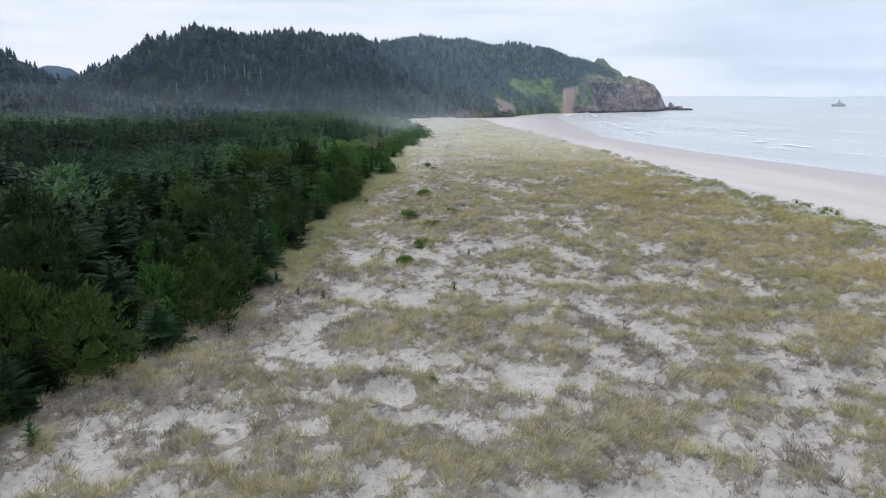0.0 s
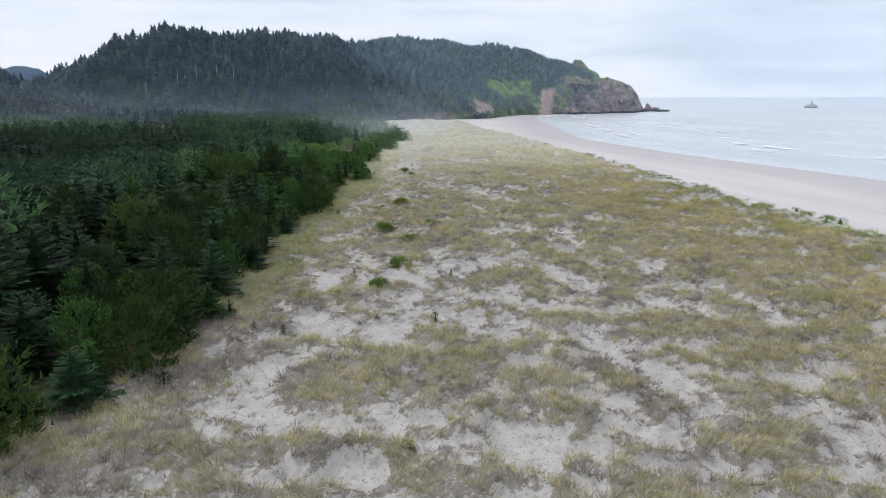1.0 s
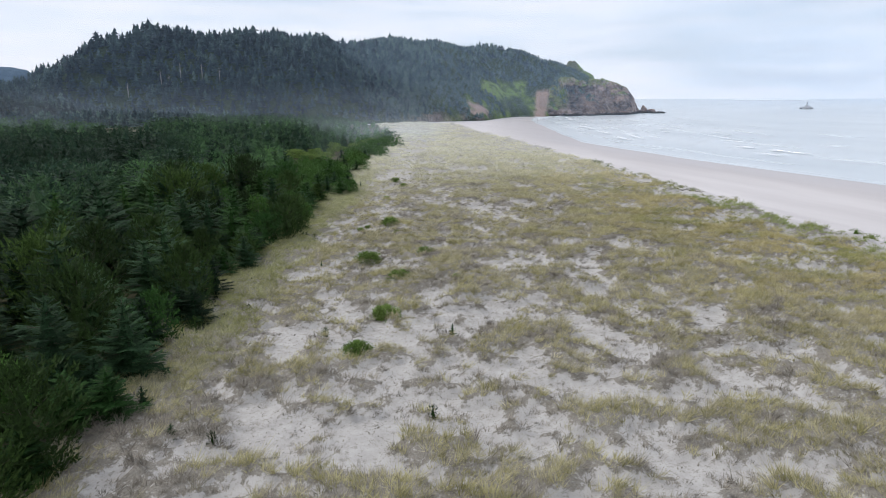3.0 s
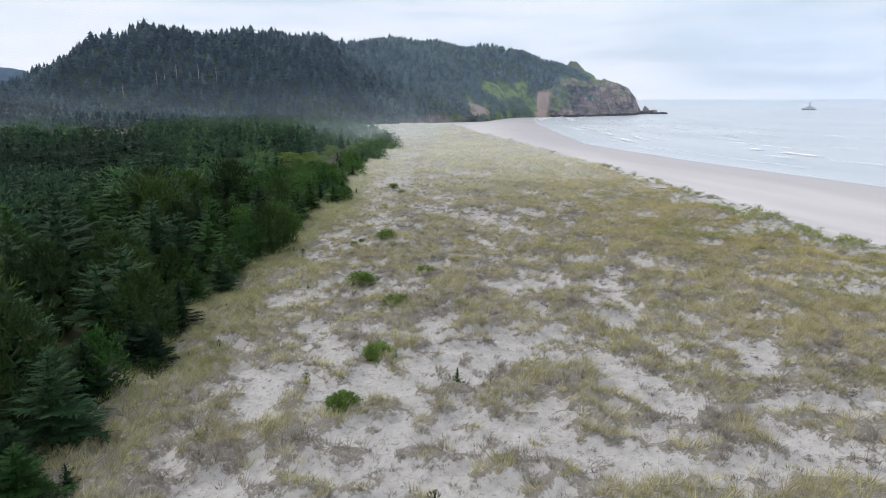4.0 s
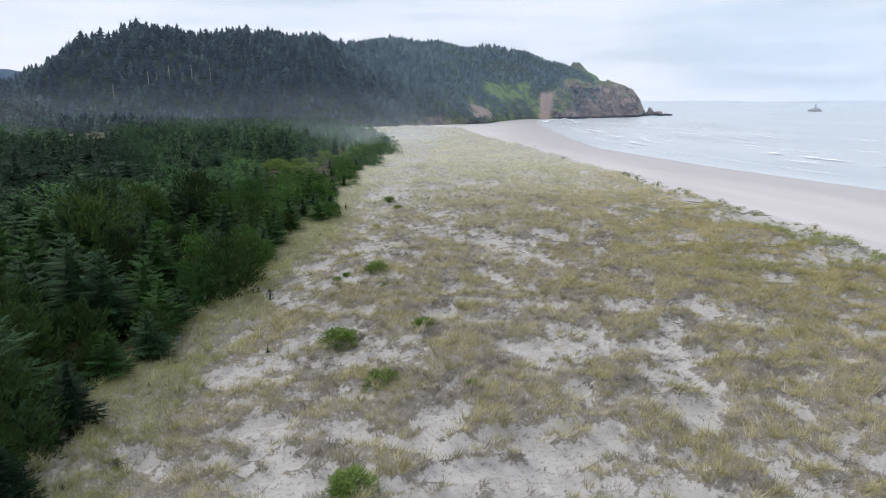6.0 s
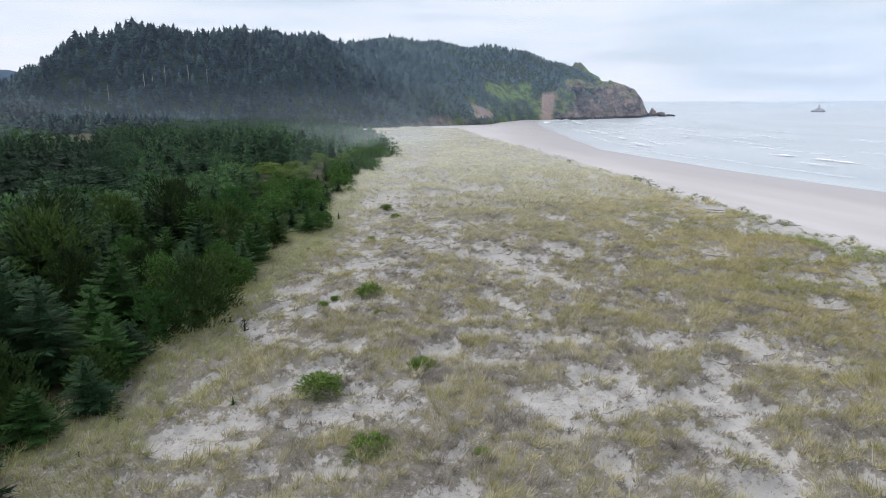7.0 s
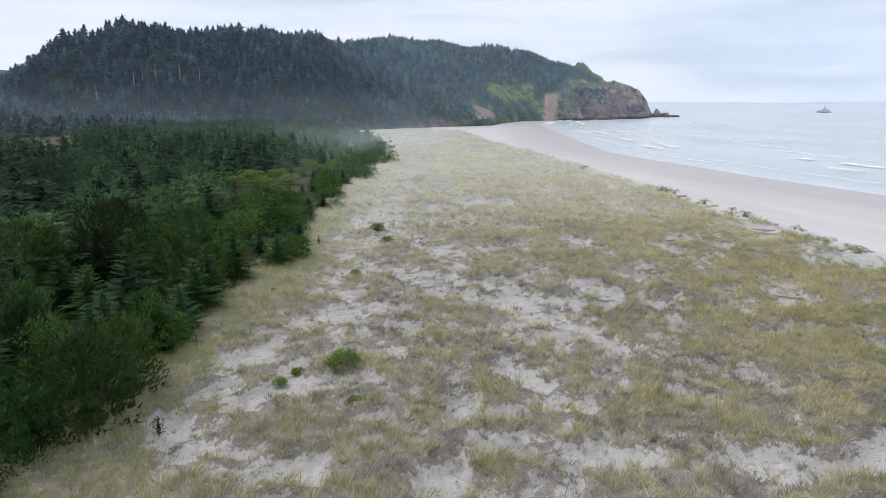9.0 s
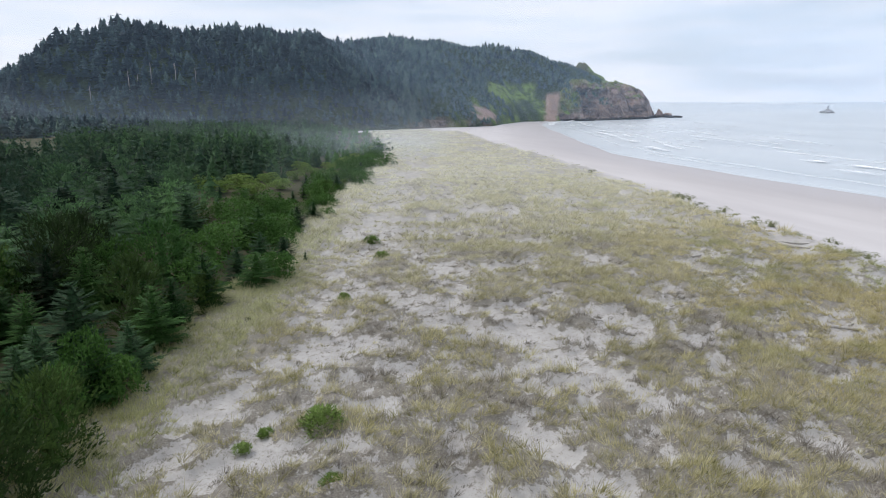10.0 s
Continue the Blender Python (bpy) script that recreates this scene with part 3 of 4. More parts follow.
    return np.stack([base - s, base + way * length[:, None], base + s], 1)


def upright(n, z):
    return np.stack([np.zeros(n), np.zeros(n), z], 1)


def inner(h, r, rng, sides, rings, wide=0.46, taper=0.8):
    """The dense body of a crown: ragged skirts one over the other."""
    tris = []
    for k in range(rings):
        z0, z1 = h * (0.04 + 0.86 * k / rings), h * (0.04 + 0.86 * (k + 1.35) / rings)
        a = 2 * math.pi * np.arange(sides) / sides + rng.uniform(0, 1)
        rr = wide * r * (1 - k / rings) ** taper * rng.uniform(0.6, 1.2, sides)
        p = np.stack([np.cos(a) * rr, np.sin(a) * rr, z0 + rng.uniform(-0.04, 0.04, sides) * h], 1)
        top = np.repeat([[0.0, 0.0, z1]], sides, 0)
        tris.append(np.stack([p, np.roll(p, -1, 0), top], 1))
    return np.concatenate(tris)


def conifer_crown(h, r, seed, whorls, limbs, stations, style="spruce", low=0.0, fat=1.0, rise=1.0):
    """Corners and triangles of a crown: whorls of limbs set with sprays of needles. Also the limbs' lines."""
    rng = np.random.default_rng(seed)
    body = inner(h, r, rng, 7, 5, 0.62 if stations < 3 else 0.48, 0.75)
    tris, bars, brush = [body], [], 9 if stations > 2 else 7 if stations > 1 else 5
    swell = 1 + 0.14 * np.sin(np.arange(12) * rng.uniform(1.5, 2.5) + rng.uniform(0, 6))      # the outline is never a true cone
    for w in range(whorls):
        f = (w + 0.5) / whorls
        z = h * (low + (0.96 - low) * f)
        if style == "spruce":
            reach = r * ((1 - f) ** 0.66 * (0.78 + 0.22 * min(1, 4 * f)) + 0.04) * swell[w % 12]
        else:
            reach = r * (0.34 + 0.76 * math.sin(math.pi * min(1, 0.22 + 0.74 * f)) ** 0.8) * (1.0 if f < 0.8 else 0.62)
        n = max(3, int(round(limbs * (1 - 0.45 * f))))
        az = 2 * math.pi * (np.arange(n) / n + 0.618 * w) + rng.uniform(-0.35, 0.35, n)
        el = (radians(-8) + radians(46) * rise * f ** 1.6 if style == "spruce" else radians(8) + radians(48) * f) + rng.uniform(-0.10, 0.10, n)
        ln = reach * rng.uniform(0.74, 1.16, n)
        way = np.stack([np.cos(az) * np.cos(el), np.sin(az) * np.cos(el), np.sin(el)], 1)
        root = upright(n, z + rng.uniform(-0.2, 0.2, n) * h / whorls)
        flat = unit(np.cross(way, (0, 0, 1.0)))
        bars.append((root, way, ln))
        if style == "spruce":      # flat boughs: the limb sags, its tip turns up, twigs to both sides
            sag = lambda u: (-0.22 * u + 0.20 * u * u) * ln
            p = root + way * (0.72 * ln)[:, None] + upright(n, sag(0.72))
            tris.append(sprays_of(p, unit(way + (0, 0, 0.16)), flat, ln * 0.34, ln * 0.07 * fat + 0.012 * r))
            for k in range(stations):
                u = 0.22 + 0.74 * (k + rng.uniform(0.2, 0.8)) / stations
                p = root + way * (ln * u)[:, None] + upright(n, sag(u))
                for sgn in (-1, 1):
                    tw = rng.uniform(0.55, 0.95, n)
                    d = unit(way * np.cos(tw)[:, None] + flat * (sgn * np.sin(tw))[:, None] + upright(n, rng.uniform(-0.16, 0.04, n)))
                    sd = unit(np.cross(d, np.stack([rng.uniform(-0.2, 0.2, n), rng.uniform(-0.2, 0.2, n), np.ones(n)], 1)))
                    L = (ln * (0.44 - 0.26 * u) + 0.07 * r) * rng.uniform(0.8, 1.25, n)
                    tris.append(sprays_of(p, d, sd, L, L * 0.24 * fat))
        else:                      # bushy brushes of needles that crowd the ends of upswept limbs
            for k in range(stations):
                u = 0.45 + 0.55 * (k + 0.5) / stations
                p = root + way * (ln * u)[:, None] + upright(n, 0.12 * u * u * ln)
                for j in range(brush):
                    d = unit(way * 0.6 + rng.normal(0, 0.34, (n, 3)) + (0, 0, 0.55))
                    sd = unit(np.cross(d, rng.normal(0, 1, (n, 3))))
                    L = r * 0.175 * rng.uniform(0.7, 1.3, n)
                    tris.append(sprays_of(p + rng.normal(0, 0.07 * r, (n, 3)), d, sd, L, L * 0.17 * fat))
    for a in range(4):
        sd = np.array([[math.cos(a * 0.8), math.sin(a * 0.8), 0.0]])
        tall = h * (0.10 if style == "spruce" else 0.06)
        tris.append(sprays_of(np.array([[0, 0, h * (0.84 + 0.03 * a)]]), unit(np.array([[0.04 * (a - 1.5), 0.03, 1.0]])), sd, np.array([tall]), np.array([h * 0.010])))
    t = np.concatenate(tris)
    return t.reshape(-1, 3), np.arange(len(t) * 3).reshape(-1, 3), bars


def tree_meshes(h, r, seed, whorls, limbs, stations, style):
    v, t, bars = conifer_crown(h, r, seed, whorls, limbs, stations, style)
    crown = mesh_of(style + "_crown", v, t)
    wood = [tube([(0, 0, -0.3), (0.02 * h, 0.01 * h, h * 0.35), (0.0, 0.01 * h, h * 0.7), (0, 0, h * 0.97)], [0.019 * h, 0.014 * h, 0.007 * h, 0.004], 6)]
    for root, way, ln in bars[:: 2]:
        for k in range(0, len(ln), 2):
            wood.append(tube([root[k], root[k] + way[k] * ln[k] * 0.8], [0.004 * h, 0.003], 3))
    return crown, joined(style + "_trunk", wood, True)


def add_tree(name, meshes, mat, label, at, scale, turn, group=""):
    crown, trunk = meshes
    ob = new(name)
    ob.empty_display_size = 0.3
    part("trunk", trunk, BARK, ob)
    part("crown", crown, mat, ob)
    ob.matrix_world = Matrix.Translation(at) @ Matrix.Rotation(turn, 4, "Z") @ Matrix.Scale(scale, 4)
    return tagged(ob, label, "tree", group)


TONES = []       # hue of each plant, corner by corner, of the wood being built


def with_tones(me):
    give(me, "tone", np.concatenate(TONES))
    TONES.clear()
    return me


def scattered(v, t, places, heights, turns, h0, rng, lift=0.0, broad=1.0):
    """Many copies of one crown, in one set of corners and triangles."""
    n, k = len(places), len(v)
    c, s = np.cos(turns)[:, None], np.sin(turns)[:, None]
    sc = (heights / h0)[:, None]
    wide = broad * rng.uniform(0.85, 1.2, n)[:, None]
    x = (v[None, :, 0] * c - v[None, :, 1] * s) * sc * wide
    y = (v[None, :, 0] * s + v[None, :, 1] * c) * sc * wide
    z = v[None, :, 2] * sc
    P = np.stack([x, y, z], -1) + places[:, None, :]
    F = t[None] + (np.arange(n) * k)[:, None, None]
    px, py = places[:, 0], places[:, 1]
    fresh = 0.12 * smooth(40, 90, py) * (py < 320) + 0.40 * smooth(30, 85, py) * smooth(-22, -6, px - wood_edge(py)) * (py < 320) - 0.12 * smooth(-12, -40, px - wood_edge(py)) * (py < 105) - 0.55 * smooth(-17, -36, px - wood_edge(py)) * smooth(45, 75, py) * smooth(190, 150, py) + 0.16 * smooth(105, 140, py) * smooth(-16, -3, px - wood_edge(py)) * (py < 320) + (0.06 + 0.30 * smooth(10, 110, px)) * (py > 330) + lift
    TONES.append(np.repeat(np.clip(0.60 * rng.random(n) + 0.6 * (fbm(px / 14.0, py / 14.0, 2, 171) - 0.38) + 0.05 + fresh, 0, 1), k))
    return P.reshape(-1, 3), F.reshape(-1, 3)


def merged(sets):
    vs, fs, n = [], [], 0
    for v, f in sets:
        vs.append(v)
        fs.append(f + n)
        n += len(v)
    return np.concatenate(vs), np.concatenate(fs)


def build_woods():
    rng = np.random.default_rng(7)
    kinds = [("spruce", 4.0, 1.80, 11, 11, 5), ("spruce", 4.0, 1.60, 12, 10, 5), ("pine", 4.0, 1.75, 8, 10, 3), ("spruce", 4.0, 1.75, 12, 11, 5), ("spruce", 4.0, 1.95, 11, 12, 5), ("pine", 4.0, 1.95, 7, 11, 3)]
    near = [(tree_meshes(h, r, 100 + i, w, l, s, st), st) for i, (st, h, r, w, l, s) in enumerate(kinds)]
    leafy_ones = [bush_meshes(480 + k, 11, 80) for k in range(3)]
    spots = []
    step = 3.5
    for gy in np.arange(-24, 312, step):
        e = float(wood_edge(gy))
        for k in range(int(175 / step)):
            x, y = e - 0.8 - k * step + rng.uniform(-1.1, 1.1) + (1.8 * math.sin(gy / 4.1) * float(smooth(80, 105, gy)) if k == 0 else 0), gy + rng.uniform(-1.2, 1.2)
            deep = e - x
            if x < -0.54 * max(y, 90) - 14 or math.hypot((x - 5) / 8.0, (y - 156) / 6.5) < 1 or math.hypot((x - 13) / 5.0, (y - 172) / 6) < 1:
                continue
            if x < -38 and y > 206 - 1.2 * (x + 50):
                continue
            if y > 225 and rng.random() < 0.5 * math.exp(-deep / 8):
                continue
            hgt = (3.8 + 2.5 * (1 - math.exp(-deep / 9))) * rng.uniform(0.66, 1.2) * (0.75 if y > 225 else 1.0)
            hgt *= 1 - 0.14 * float(smooth(70, 110, y))
            hgt *= 1 - 0.48 * float(smooth(108, 150, y) * smooth(26, 4, deep))
            hgt *= 1 - 0.5 * math.exp(-((x - 3) / 9) ** 2 - ((y - 145) / 7) ** 2)      # low before the clearing
            spots.append((x, y, hgt, deep))
        # smaller trees fill the edge
        if gy < 220:
            for back in (0.6,):
                spots.append((e - back - rng.uniform(0, 0.9), gy + 2.6 - back + rng.uniform(-0.7, 0.7), rng.uniform(1.8, 3.4), 0.5))
    spots = np.array(spots)
    spots = spots[hill_z(spots[:, 0], spots[:, 1]) < 3.5]
    z = ground_z(spots[:, 0], spots[:, 1]) - 0.05
    # the trees along the open dune, one by one
    reach = spots[:, 3] + 0.10 * np.maximum(spots[:, 1] - 20, 0) + 40 * (spots[:, 1] < 18)
    order = np.argsort(reach)
    single = set(order[:300].tolist())
    labels = {"spruce": "young dark green spruce at the edge of the wood", "pine": "bushy young shore pine at the edge of the wood"}
    first = {}
    for i in sorted(single):
        x, y, hgt, deep = spots[i]
        k = int(rng.integers(0, 6))
        meshes, st = near[k]
        if rng.random() < 0.68 * float(smooth(92, 122, y)):      # far along, leafy bushes edge the wood
            w = rng.uniform(2.0, 4.8)
            add_shrub(leafy_ones[i % 3], ALDER, "rounded leafy green bush at the edge of the wood", (x, y, z[i]), w, rng.uniform(0.45, 0.75) * w, rng.uniform(0, 6), "leafy bushes along the dune", "bush", "bush")
            continue
        m = Matrix.Translation((x, y, z[i])) @ Matrix.Rotation(rng.uniform(0, 6.28), 4, "Z") @ Matrix.Rotation(rng.uniform(-0.05, 0.05), 4, "X")
        sc = hgt / 4.0
        light = rng.random() < (1.0 if st == "spruce" else 0.7) * (0.04 + 0.5 * math.exp(-((x + 9) / 6) ** 2 - ((y - 41) / 6) ** 2) + 0.55 * float(smooth(50, 105, y)))
        if (k, light) not in first:
            crown = meshes[0].copy() if light else meshes[0]
            if light:
                crown.materials.clear()
            first[k, light] = add_tree(st + "_tree", (crown, meshes[1]), FRESH if light else SPRUCE if st == "spruce" else PINE, "light green young %s with fresh growth at the wood's edge" % st if light else labels[st], (x, y, z[i]), sc, 0.0, "young trees along the dune")
        else:
            ob = copy_thing(first[k, light], m)
            full = 1.2 if hgt < 3.2 else 1.0
            ob.scale = (sc * full * rng.uniform(0.9, 1.12), sc * full * rng.uniform(0.9, 1.12), sc)
    rest = np.array([i for i in range(len(spots)) if i not in single])
    sets = []
    mids = [("spruce", 4.0, 1.85, 9, 8, 4), ("spruce", 4.0, 1.7, 9, 8, 4), ("pine", 4.0, 1.8, 6, 8, 2), ("spruce", 4.0, 2.0, 8, 9, 4), ("pine", 4.0, 1.9, 6, 8, 2)]
    fars = [("pine", 4.0, 2.1, 4, 6, 1), ("pine", 4.0, 2.0, 4, 6, 1), ("spruce", 4.0, 1.9, 5, 6, 1)]
    shown = (spots[rest, 1] < 150) & (spots[rest, 0] > -0.46 * (spots[rest, 1] + 6) - 10)
    for pool, chosen in ((mids, rest[shown]), (fars, rest[~shown])):
        kind = rng.integers(0, len(pool), len(chosen))
        for k, (st, h, r, w, l, s) in enumerate(pool):
            idx = chosen[kind == k]
            v, t, _ = conifer_crown(h, r, 200 + k, w, l, s, st, 0.2, 1.0 if pool is mids else 1.35, 0.8)
            v[:, 2] = np.where(v[:, 2] > 0.62 * h, 0.62 * h + 0.65 * (v[:, 2] - 0.62 * h), v[:, 2])      # blunt, bushy tops
            at = np.stack([spots[idx, 0], spots[idx, 1], z[idx]], 1)
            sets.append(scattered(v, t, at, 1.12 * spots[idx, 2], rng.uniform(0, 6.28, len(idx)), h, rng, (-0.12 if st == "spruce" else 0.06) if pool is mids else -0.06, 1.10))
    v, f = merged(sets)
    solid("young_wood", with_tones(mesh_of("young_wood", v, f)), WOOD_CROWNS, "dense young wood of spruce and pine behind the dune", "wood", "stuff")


def old_spruce(seed, count, slim, bare):
    """A tall tree for the hillside, 1 high: drooping skirts of branches, uneven, with loose sprays at the rim."""
    rng = np.random.default_rng(seed)
    core = inner(1.0, slim, rng, 5, 5, 0.85, 0.72)
    core[:, :, 2] = bare + core[:, :, 2] * (1 - bare)
    f = ((np.arange(count) + rng.random(count)) / count) ** 1.15
    z = bare + (0.97 - bare) * f
    r = slim * ((1 - f) ** 0.65 + 0.03) * rng.uniform(0.75, 1.2, count)
    az = 2.4 * np.arange(count) + rng.uniform(-0.5, 0.5, count)
    out = unit(np.stack([np.cos(az), np.sin(az), rng.uniform(-0.5, 0.1, count) + 0.6 * f ** 3], 1))
    side = np.stack([-np.sin(az), np.cos(az), rng.uniform(-0.3, 0.3, count)], 1)
    start = np.stack([np.cos(az) * r * 0.45, np.sin(az) * r * 0.45, z + 0.03], 1)
    tris = [core, sprays_of(start, out, side, r * rng.uniform(0.5, 0.85, count), 0.28 * r + 0.008)]
    t = np.concatenate(tris + [sprays_of(np.array([[0, 0, -0.05]]), np.array([[0, 0, 1.0]]), np.array([[0.7, 0.7, 0]]), np.array([1.04]), np.array([0.007]))])
    return t.reshape(-1, 3), np.arange(len(t) * 3).reshape(-1, 3)


def build_hill_woods():
    rng = np.random.default_rng(19)
    step = 4.6
    gx, gy = np.meshgrid(np.arange(-330, 380, step), np.arange(180, 900, step))
    gx, gy = gx.ravel(), gy.ravel()
    front = (gx < 110) & (gy < 0.45 * gx + 500) & (gx > -0.42 * gy - 40)
    gx, gy = np.concatenate([gx, gx[front] + step / 2]), np.concatenate([gy, gy[front] + step / 2])
    x = gx + rng.uniform(-2.2, 2.2, gx.size)
    y = gy + rng.uniform(-2.2, 2.2, gx.size)
    z = hill_z(x, y)
    flat = (x < -38) & (y > 186 - 1.2 * (x + 50)) & (y < 360)      # the old wood comes down to the plain
    z = np.where(flat, np.maximum(z, ground_z(x, y)), z)
    meadow, scar, rock = masks(x, y, z)
    ahead = hill_z(x - 0.15 * 22, y + 22)
    keep = ((z > np.where(y < 345, 3.2, -0.5)) | flat) & (meadow < 0.3) & (scar < 0.3) & (rock < 0.6) & ((ahead > z - 9)) & (x > -0.43 * y - 45)
    bushy = (x > 92) & (z < 24)
    keep &= ~bushy | (rng.random(x.size) < 0.34)
    keep &= ~((x > 190) & (cape_z(x, y) > z - 1)) & (np.hypot(x - 369, y - 860) > 40)
    x, y, z = x[keep], y[keep], z[keep]
    hgt = 7.6 * rng.uniform(0.50, 1.22, len(x)) * (0.72 + 0.35 * smooth(0, 25, z)) * (1 - 0.32 * smooth(40, 140, x) - 0.18 * smooth(230, 330, x)) * np.where(bushy[keep], 0.45, 1.0) * (0.75 + 0.5 * fbm(x / 20.0, y / 20.0, 2, 99))
    sets = []
    pools = [old_spruce(300 + k, 17, (0.38, 0.48, 0.30, 0.58, 0.42)[k], (0.05, 0.12, 0.30, 0.04, 0.20)[k]) for k in range(5)]
    kind = rng.integers(0, 5, len(x))
    for k, (v, t) in enumerate(pools):
        i = kind == k
        sets.append(scattered(v, t, np.stack([x[i], y[i], z[i] - 0.5], 1), hgt[i], rng.uniform(0, 6.28, i.sum()), 1.0, rng, 0.0, 1.08))
    # scrub on the open lower slopes
    gx, gy = np.meshgrid(np.arange(52, 306, 3.0), np.arange(436, 720, 3.0))
    x = gx.ravel() + rng.uniform(-1.2, 1.2, gx.size)
    y = gy.ravel() + rng.uniform(-1.2, 1.2, gx.size)
    z = np.maximum(hill_z(x, y), cape_z(x, y))
    meadow, scar, rock = masks(x, y, z)
    gully = np.abs(0.92 * (x - 234) - 0.39 * (y - 620)) / 7.5
    near = np.hypot(x - 70, y - 510) < 0.42 * (x - 52) + 70
    cape = (x > 240) & (z > 8) & (rng.random(x.size) < 0.7)
    keep = (near | cape) & (z > -1.5) & (z < np.where(cape, 44, 26)) & (scar < 0.2) & (rock < 0.4) & (gully > 1.1) & (rng.random(x.size) < 0.9 - 0.74 * smooth(0.3, 0.9, meadow) - 0.2 * smooth(0.86, 0.95, meadow))
    x, y, z = x[keep], y[keep], z[keep]
    v, t = old_spruce(350, 10, 0.75, 0.0)
    sets.append(scattered(v, t, np.stack([x, y, z - 0.2], 1), rng.uniform(1.4, 4.0, len(x)), rng.uniform(0, 6.28, len(x)), 1.0, rng, 0.32))
    v, f = merged(sets)
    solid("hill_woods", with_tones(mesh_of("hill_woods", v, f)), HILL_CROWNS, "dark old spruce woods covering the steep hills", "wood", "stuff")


build_hill_woods()


# ---------------------------------------------------------------- grass
def build_grass():
    rng = np.random.default_rng(5)
    sets, marks = [], {"gold": [], "old": [], "pale": [], "tuft": [], "creeper": []}
    zones = [(8, 113, 0.36, 30, 0.0115, 0.40, False), (113, 160, 0.56, 16, 0.032, 0.46, False), (160, 235, 0.80, 12, 0.046, 0.36, False), (235, 335, 1.2, 8, 0.070, 0.34, False), (-24, 113, 0.62, 8, 0.045, 0.47, True)]
    for y0, y1, step, B, width, tall, beside in zones:
        gx, gy = np.meshgrid(np.arange(-24, 74, step), np.arange(y0, y1, step))
        x = gx.ravel() + rng.uniform(-0.5, 0.5, gx.size) * step
        y = gy.ravel() + rng.uniform(-0.5, 0.5, gx.size) * step
        lush = lush_of(x, y)
        cov = smooth(0.436, 0.448, lush)
        view = (y > 8) & (x > -0.5 * y - 6) & (x < 0.775 * (y + 12) + 6)
        inside = (x > wood_edge(y) - 0.7 - 1.6 * fbm(y / 4.0, y * 0, 2, 83)) & (x < dune_edge(y) + 2.5) & (view != beside)
        dry = smooth(0.50, 0.56, fbm(x / 0.5, y / 0.42, 2, 84)) * smooth(0.36, 0.425, lush) * 0.75      # low dead tussocks on the sand
        keep = inside & (rng.random(x.size) < 0.015 + 0.985 * np.maximum(cov, dry))
        x, y, cov, lush = x[keep], y[keep], cov[keep], lush[keep]
        z = ground_z(x, y) + mound_of(lush) - 0.03
        heart = smooth(0.452, 0.560, lush + 0.10 * (fbm(x / 0.8, y / 0.8, 2, 89) - 0.5))
        n = len(x)
        size = tall * (0.44 + 0.72 * heart * (0.5 + 1.1 * fbm(x / 1.5, y / 1.5, 2, 88))) * np.clip(np.exp(rng.normal(0, 0.26, n)), 0.5, 1.6)
        # every tuft leans its own way, mostly off the sea wind
        lean = 6.3 * fbm(x / 4.0, y / 4.0, 2, 91) - 2.9 + rng.normal(0, 0.7, n)
        tilt = rng.uniform(0.15, 0.55, n)
        az = rng.uniform(0, 2 * math.pi, (n, B))
        rad = step * 0.52 * rng.random((n, B)) ** 0.7
        out = rng.uniform(0.15, 0.85, (n, B))
        lx = np.cos(az) * out + (np.cos(lean) * tilt)[:, None] + rng.normal(0, 0.12, (n, B))
        ly = np.sin(az) * out + (np.sin(lean) * tilt)[:, None] + rng.normal(0, 0.12, (n, B))
        rise = rng.uniform(0.30, 0.85, (n, B))
        L = size[:, None] * rng.uniform(0.6, 1.25, (n, B)) * 1.15
        W = width * rng.uniform(0.6, 1.4, (n, B))
        ta = rng.uniform(0, math.pi, (n, B))
        base = np.stack([x[:, None] + rad * np.cos(az), y[:, None] + rad * np.sin(az), np.repeat(z[:, None], B, 1)], -1)
        s = np.stack([np.cos(ta) * W, np.sin(ta) * W, np.zeros_like(W)], -1)
        tip = base + np.stack([lx * L * 0.85, ly * L * 0.85, L * rise], -1)
        P = np.stack([base - s, base + s, tip], 2).reshape(-1, 3)
        sets.append((P, np.arange(n * B)[:, None] * 3 + [0, 1, 2]))
        edge = dune_edge(y) - x
        gold = smooth(30, 2, edge + 12 * (fbm(x / 8.0, y / 8.0, 2, 77) - 0.5)) * (0.95 - 0.6 * smooth(100, 190, y))
        aged = np.clip(1.12 + 0.45 * smooth(10, 3, x - wood_edge(y)) * smooth(60, 42, y) - 0.6 * smooth(11, 4, x - wood_edge(y)) * smooth(45, 60, y) - 1.15 * heart + 2.6 * (fbm(x / 1.7, y / 1.4, 2, 86) - 0.47), 0, 1)
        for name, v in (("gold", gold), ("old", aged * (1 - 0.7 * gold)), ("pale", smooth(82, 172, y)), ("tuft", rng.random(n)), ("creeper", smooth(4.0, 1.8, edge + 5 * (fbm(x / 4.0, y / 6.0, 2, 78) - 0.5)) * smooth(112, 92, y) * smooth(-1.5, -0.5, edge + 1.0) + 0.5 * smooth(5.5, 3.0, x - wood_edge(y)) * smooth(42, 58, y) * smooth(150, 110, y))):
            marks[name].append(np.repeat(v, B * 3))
    v, f = merged(sets)
    me = mesh_of("dune_grass", v, f)
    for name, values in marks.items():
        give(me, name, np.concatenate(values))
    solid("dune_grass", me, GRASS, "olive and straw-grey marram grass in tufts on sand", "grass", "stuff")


build_grass()


def build_litter():
    """Dark stubs, dead stalks and bits lying on the open sand."""
    rng = np.random.default_rng(6)
    n = 170000
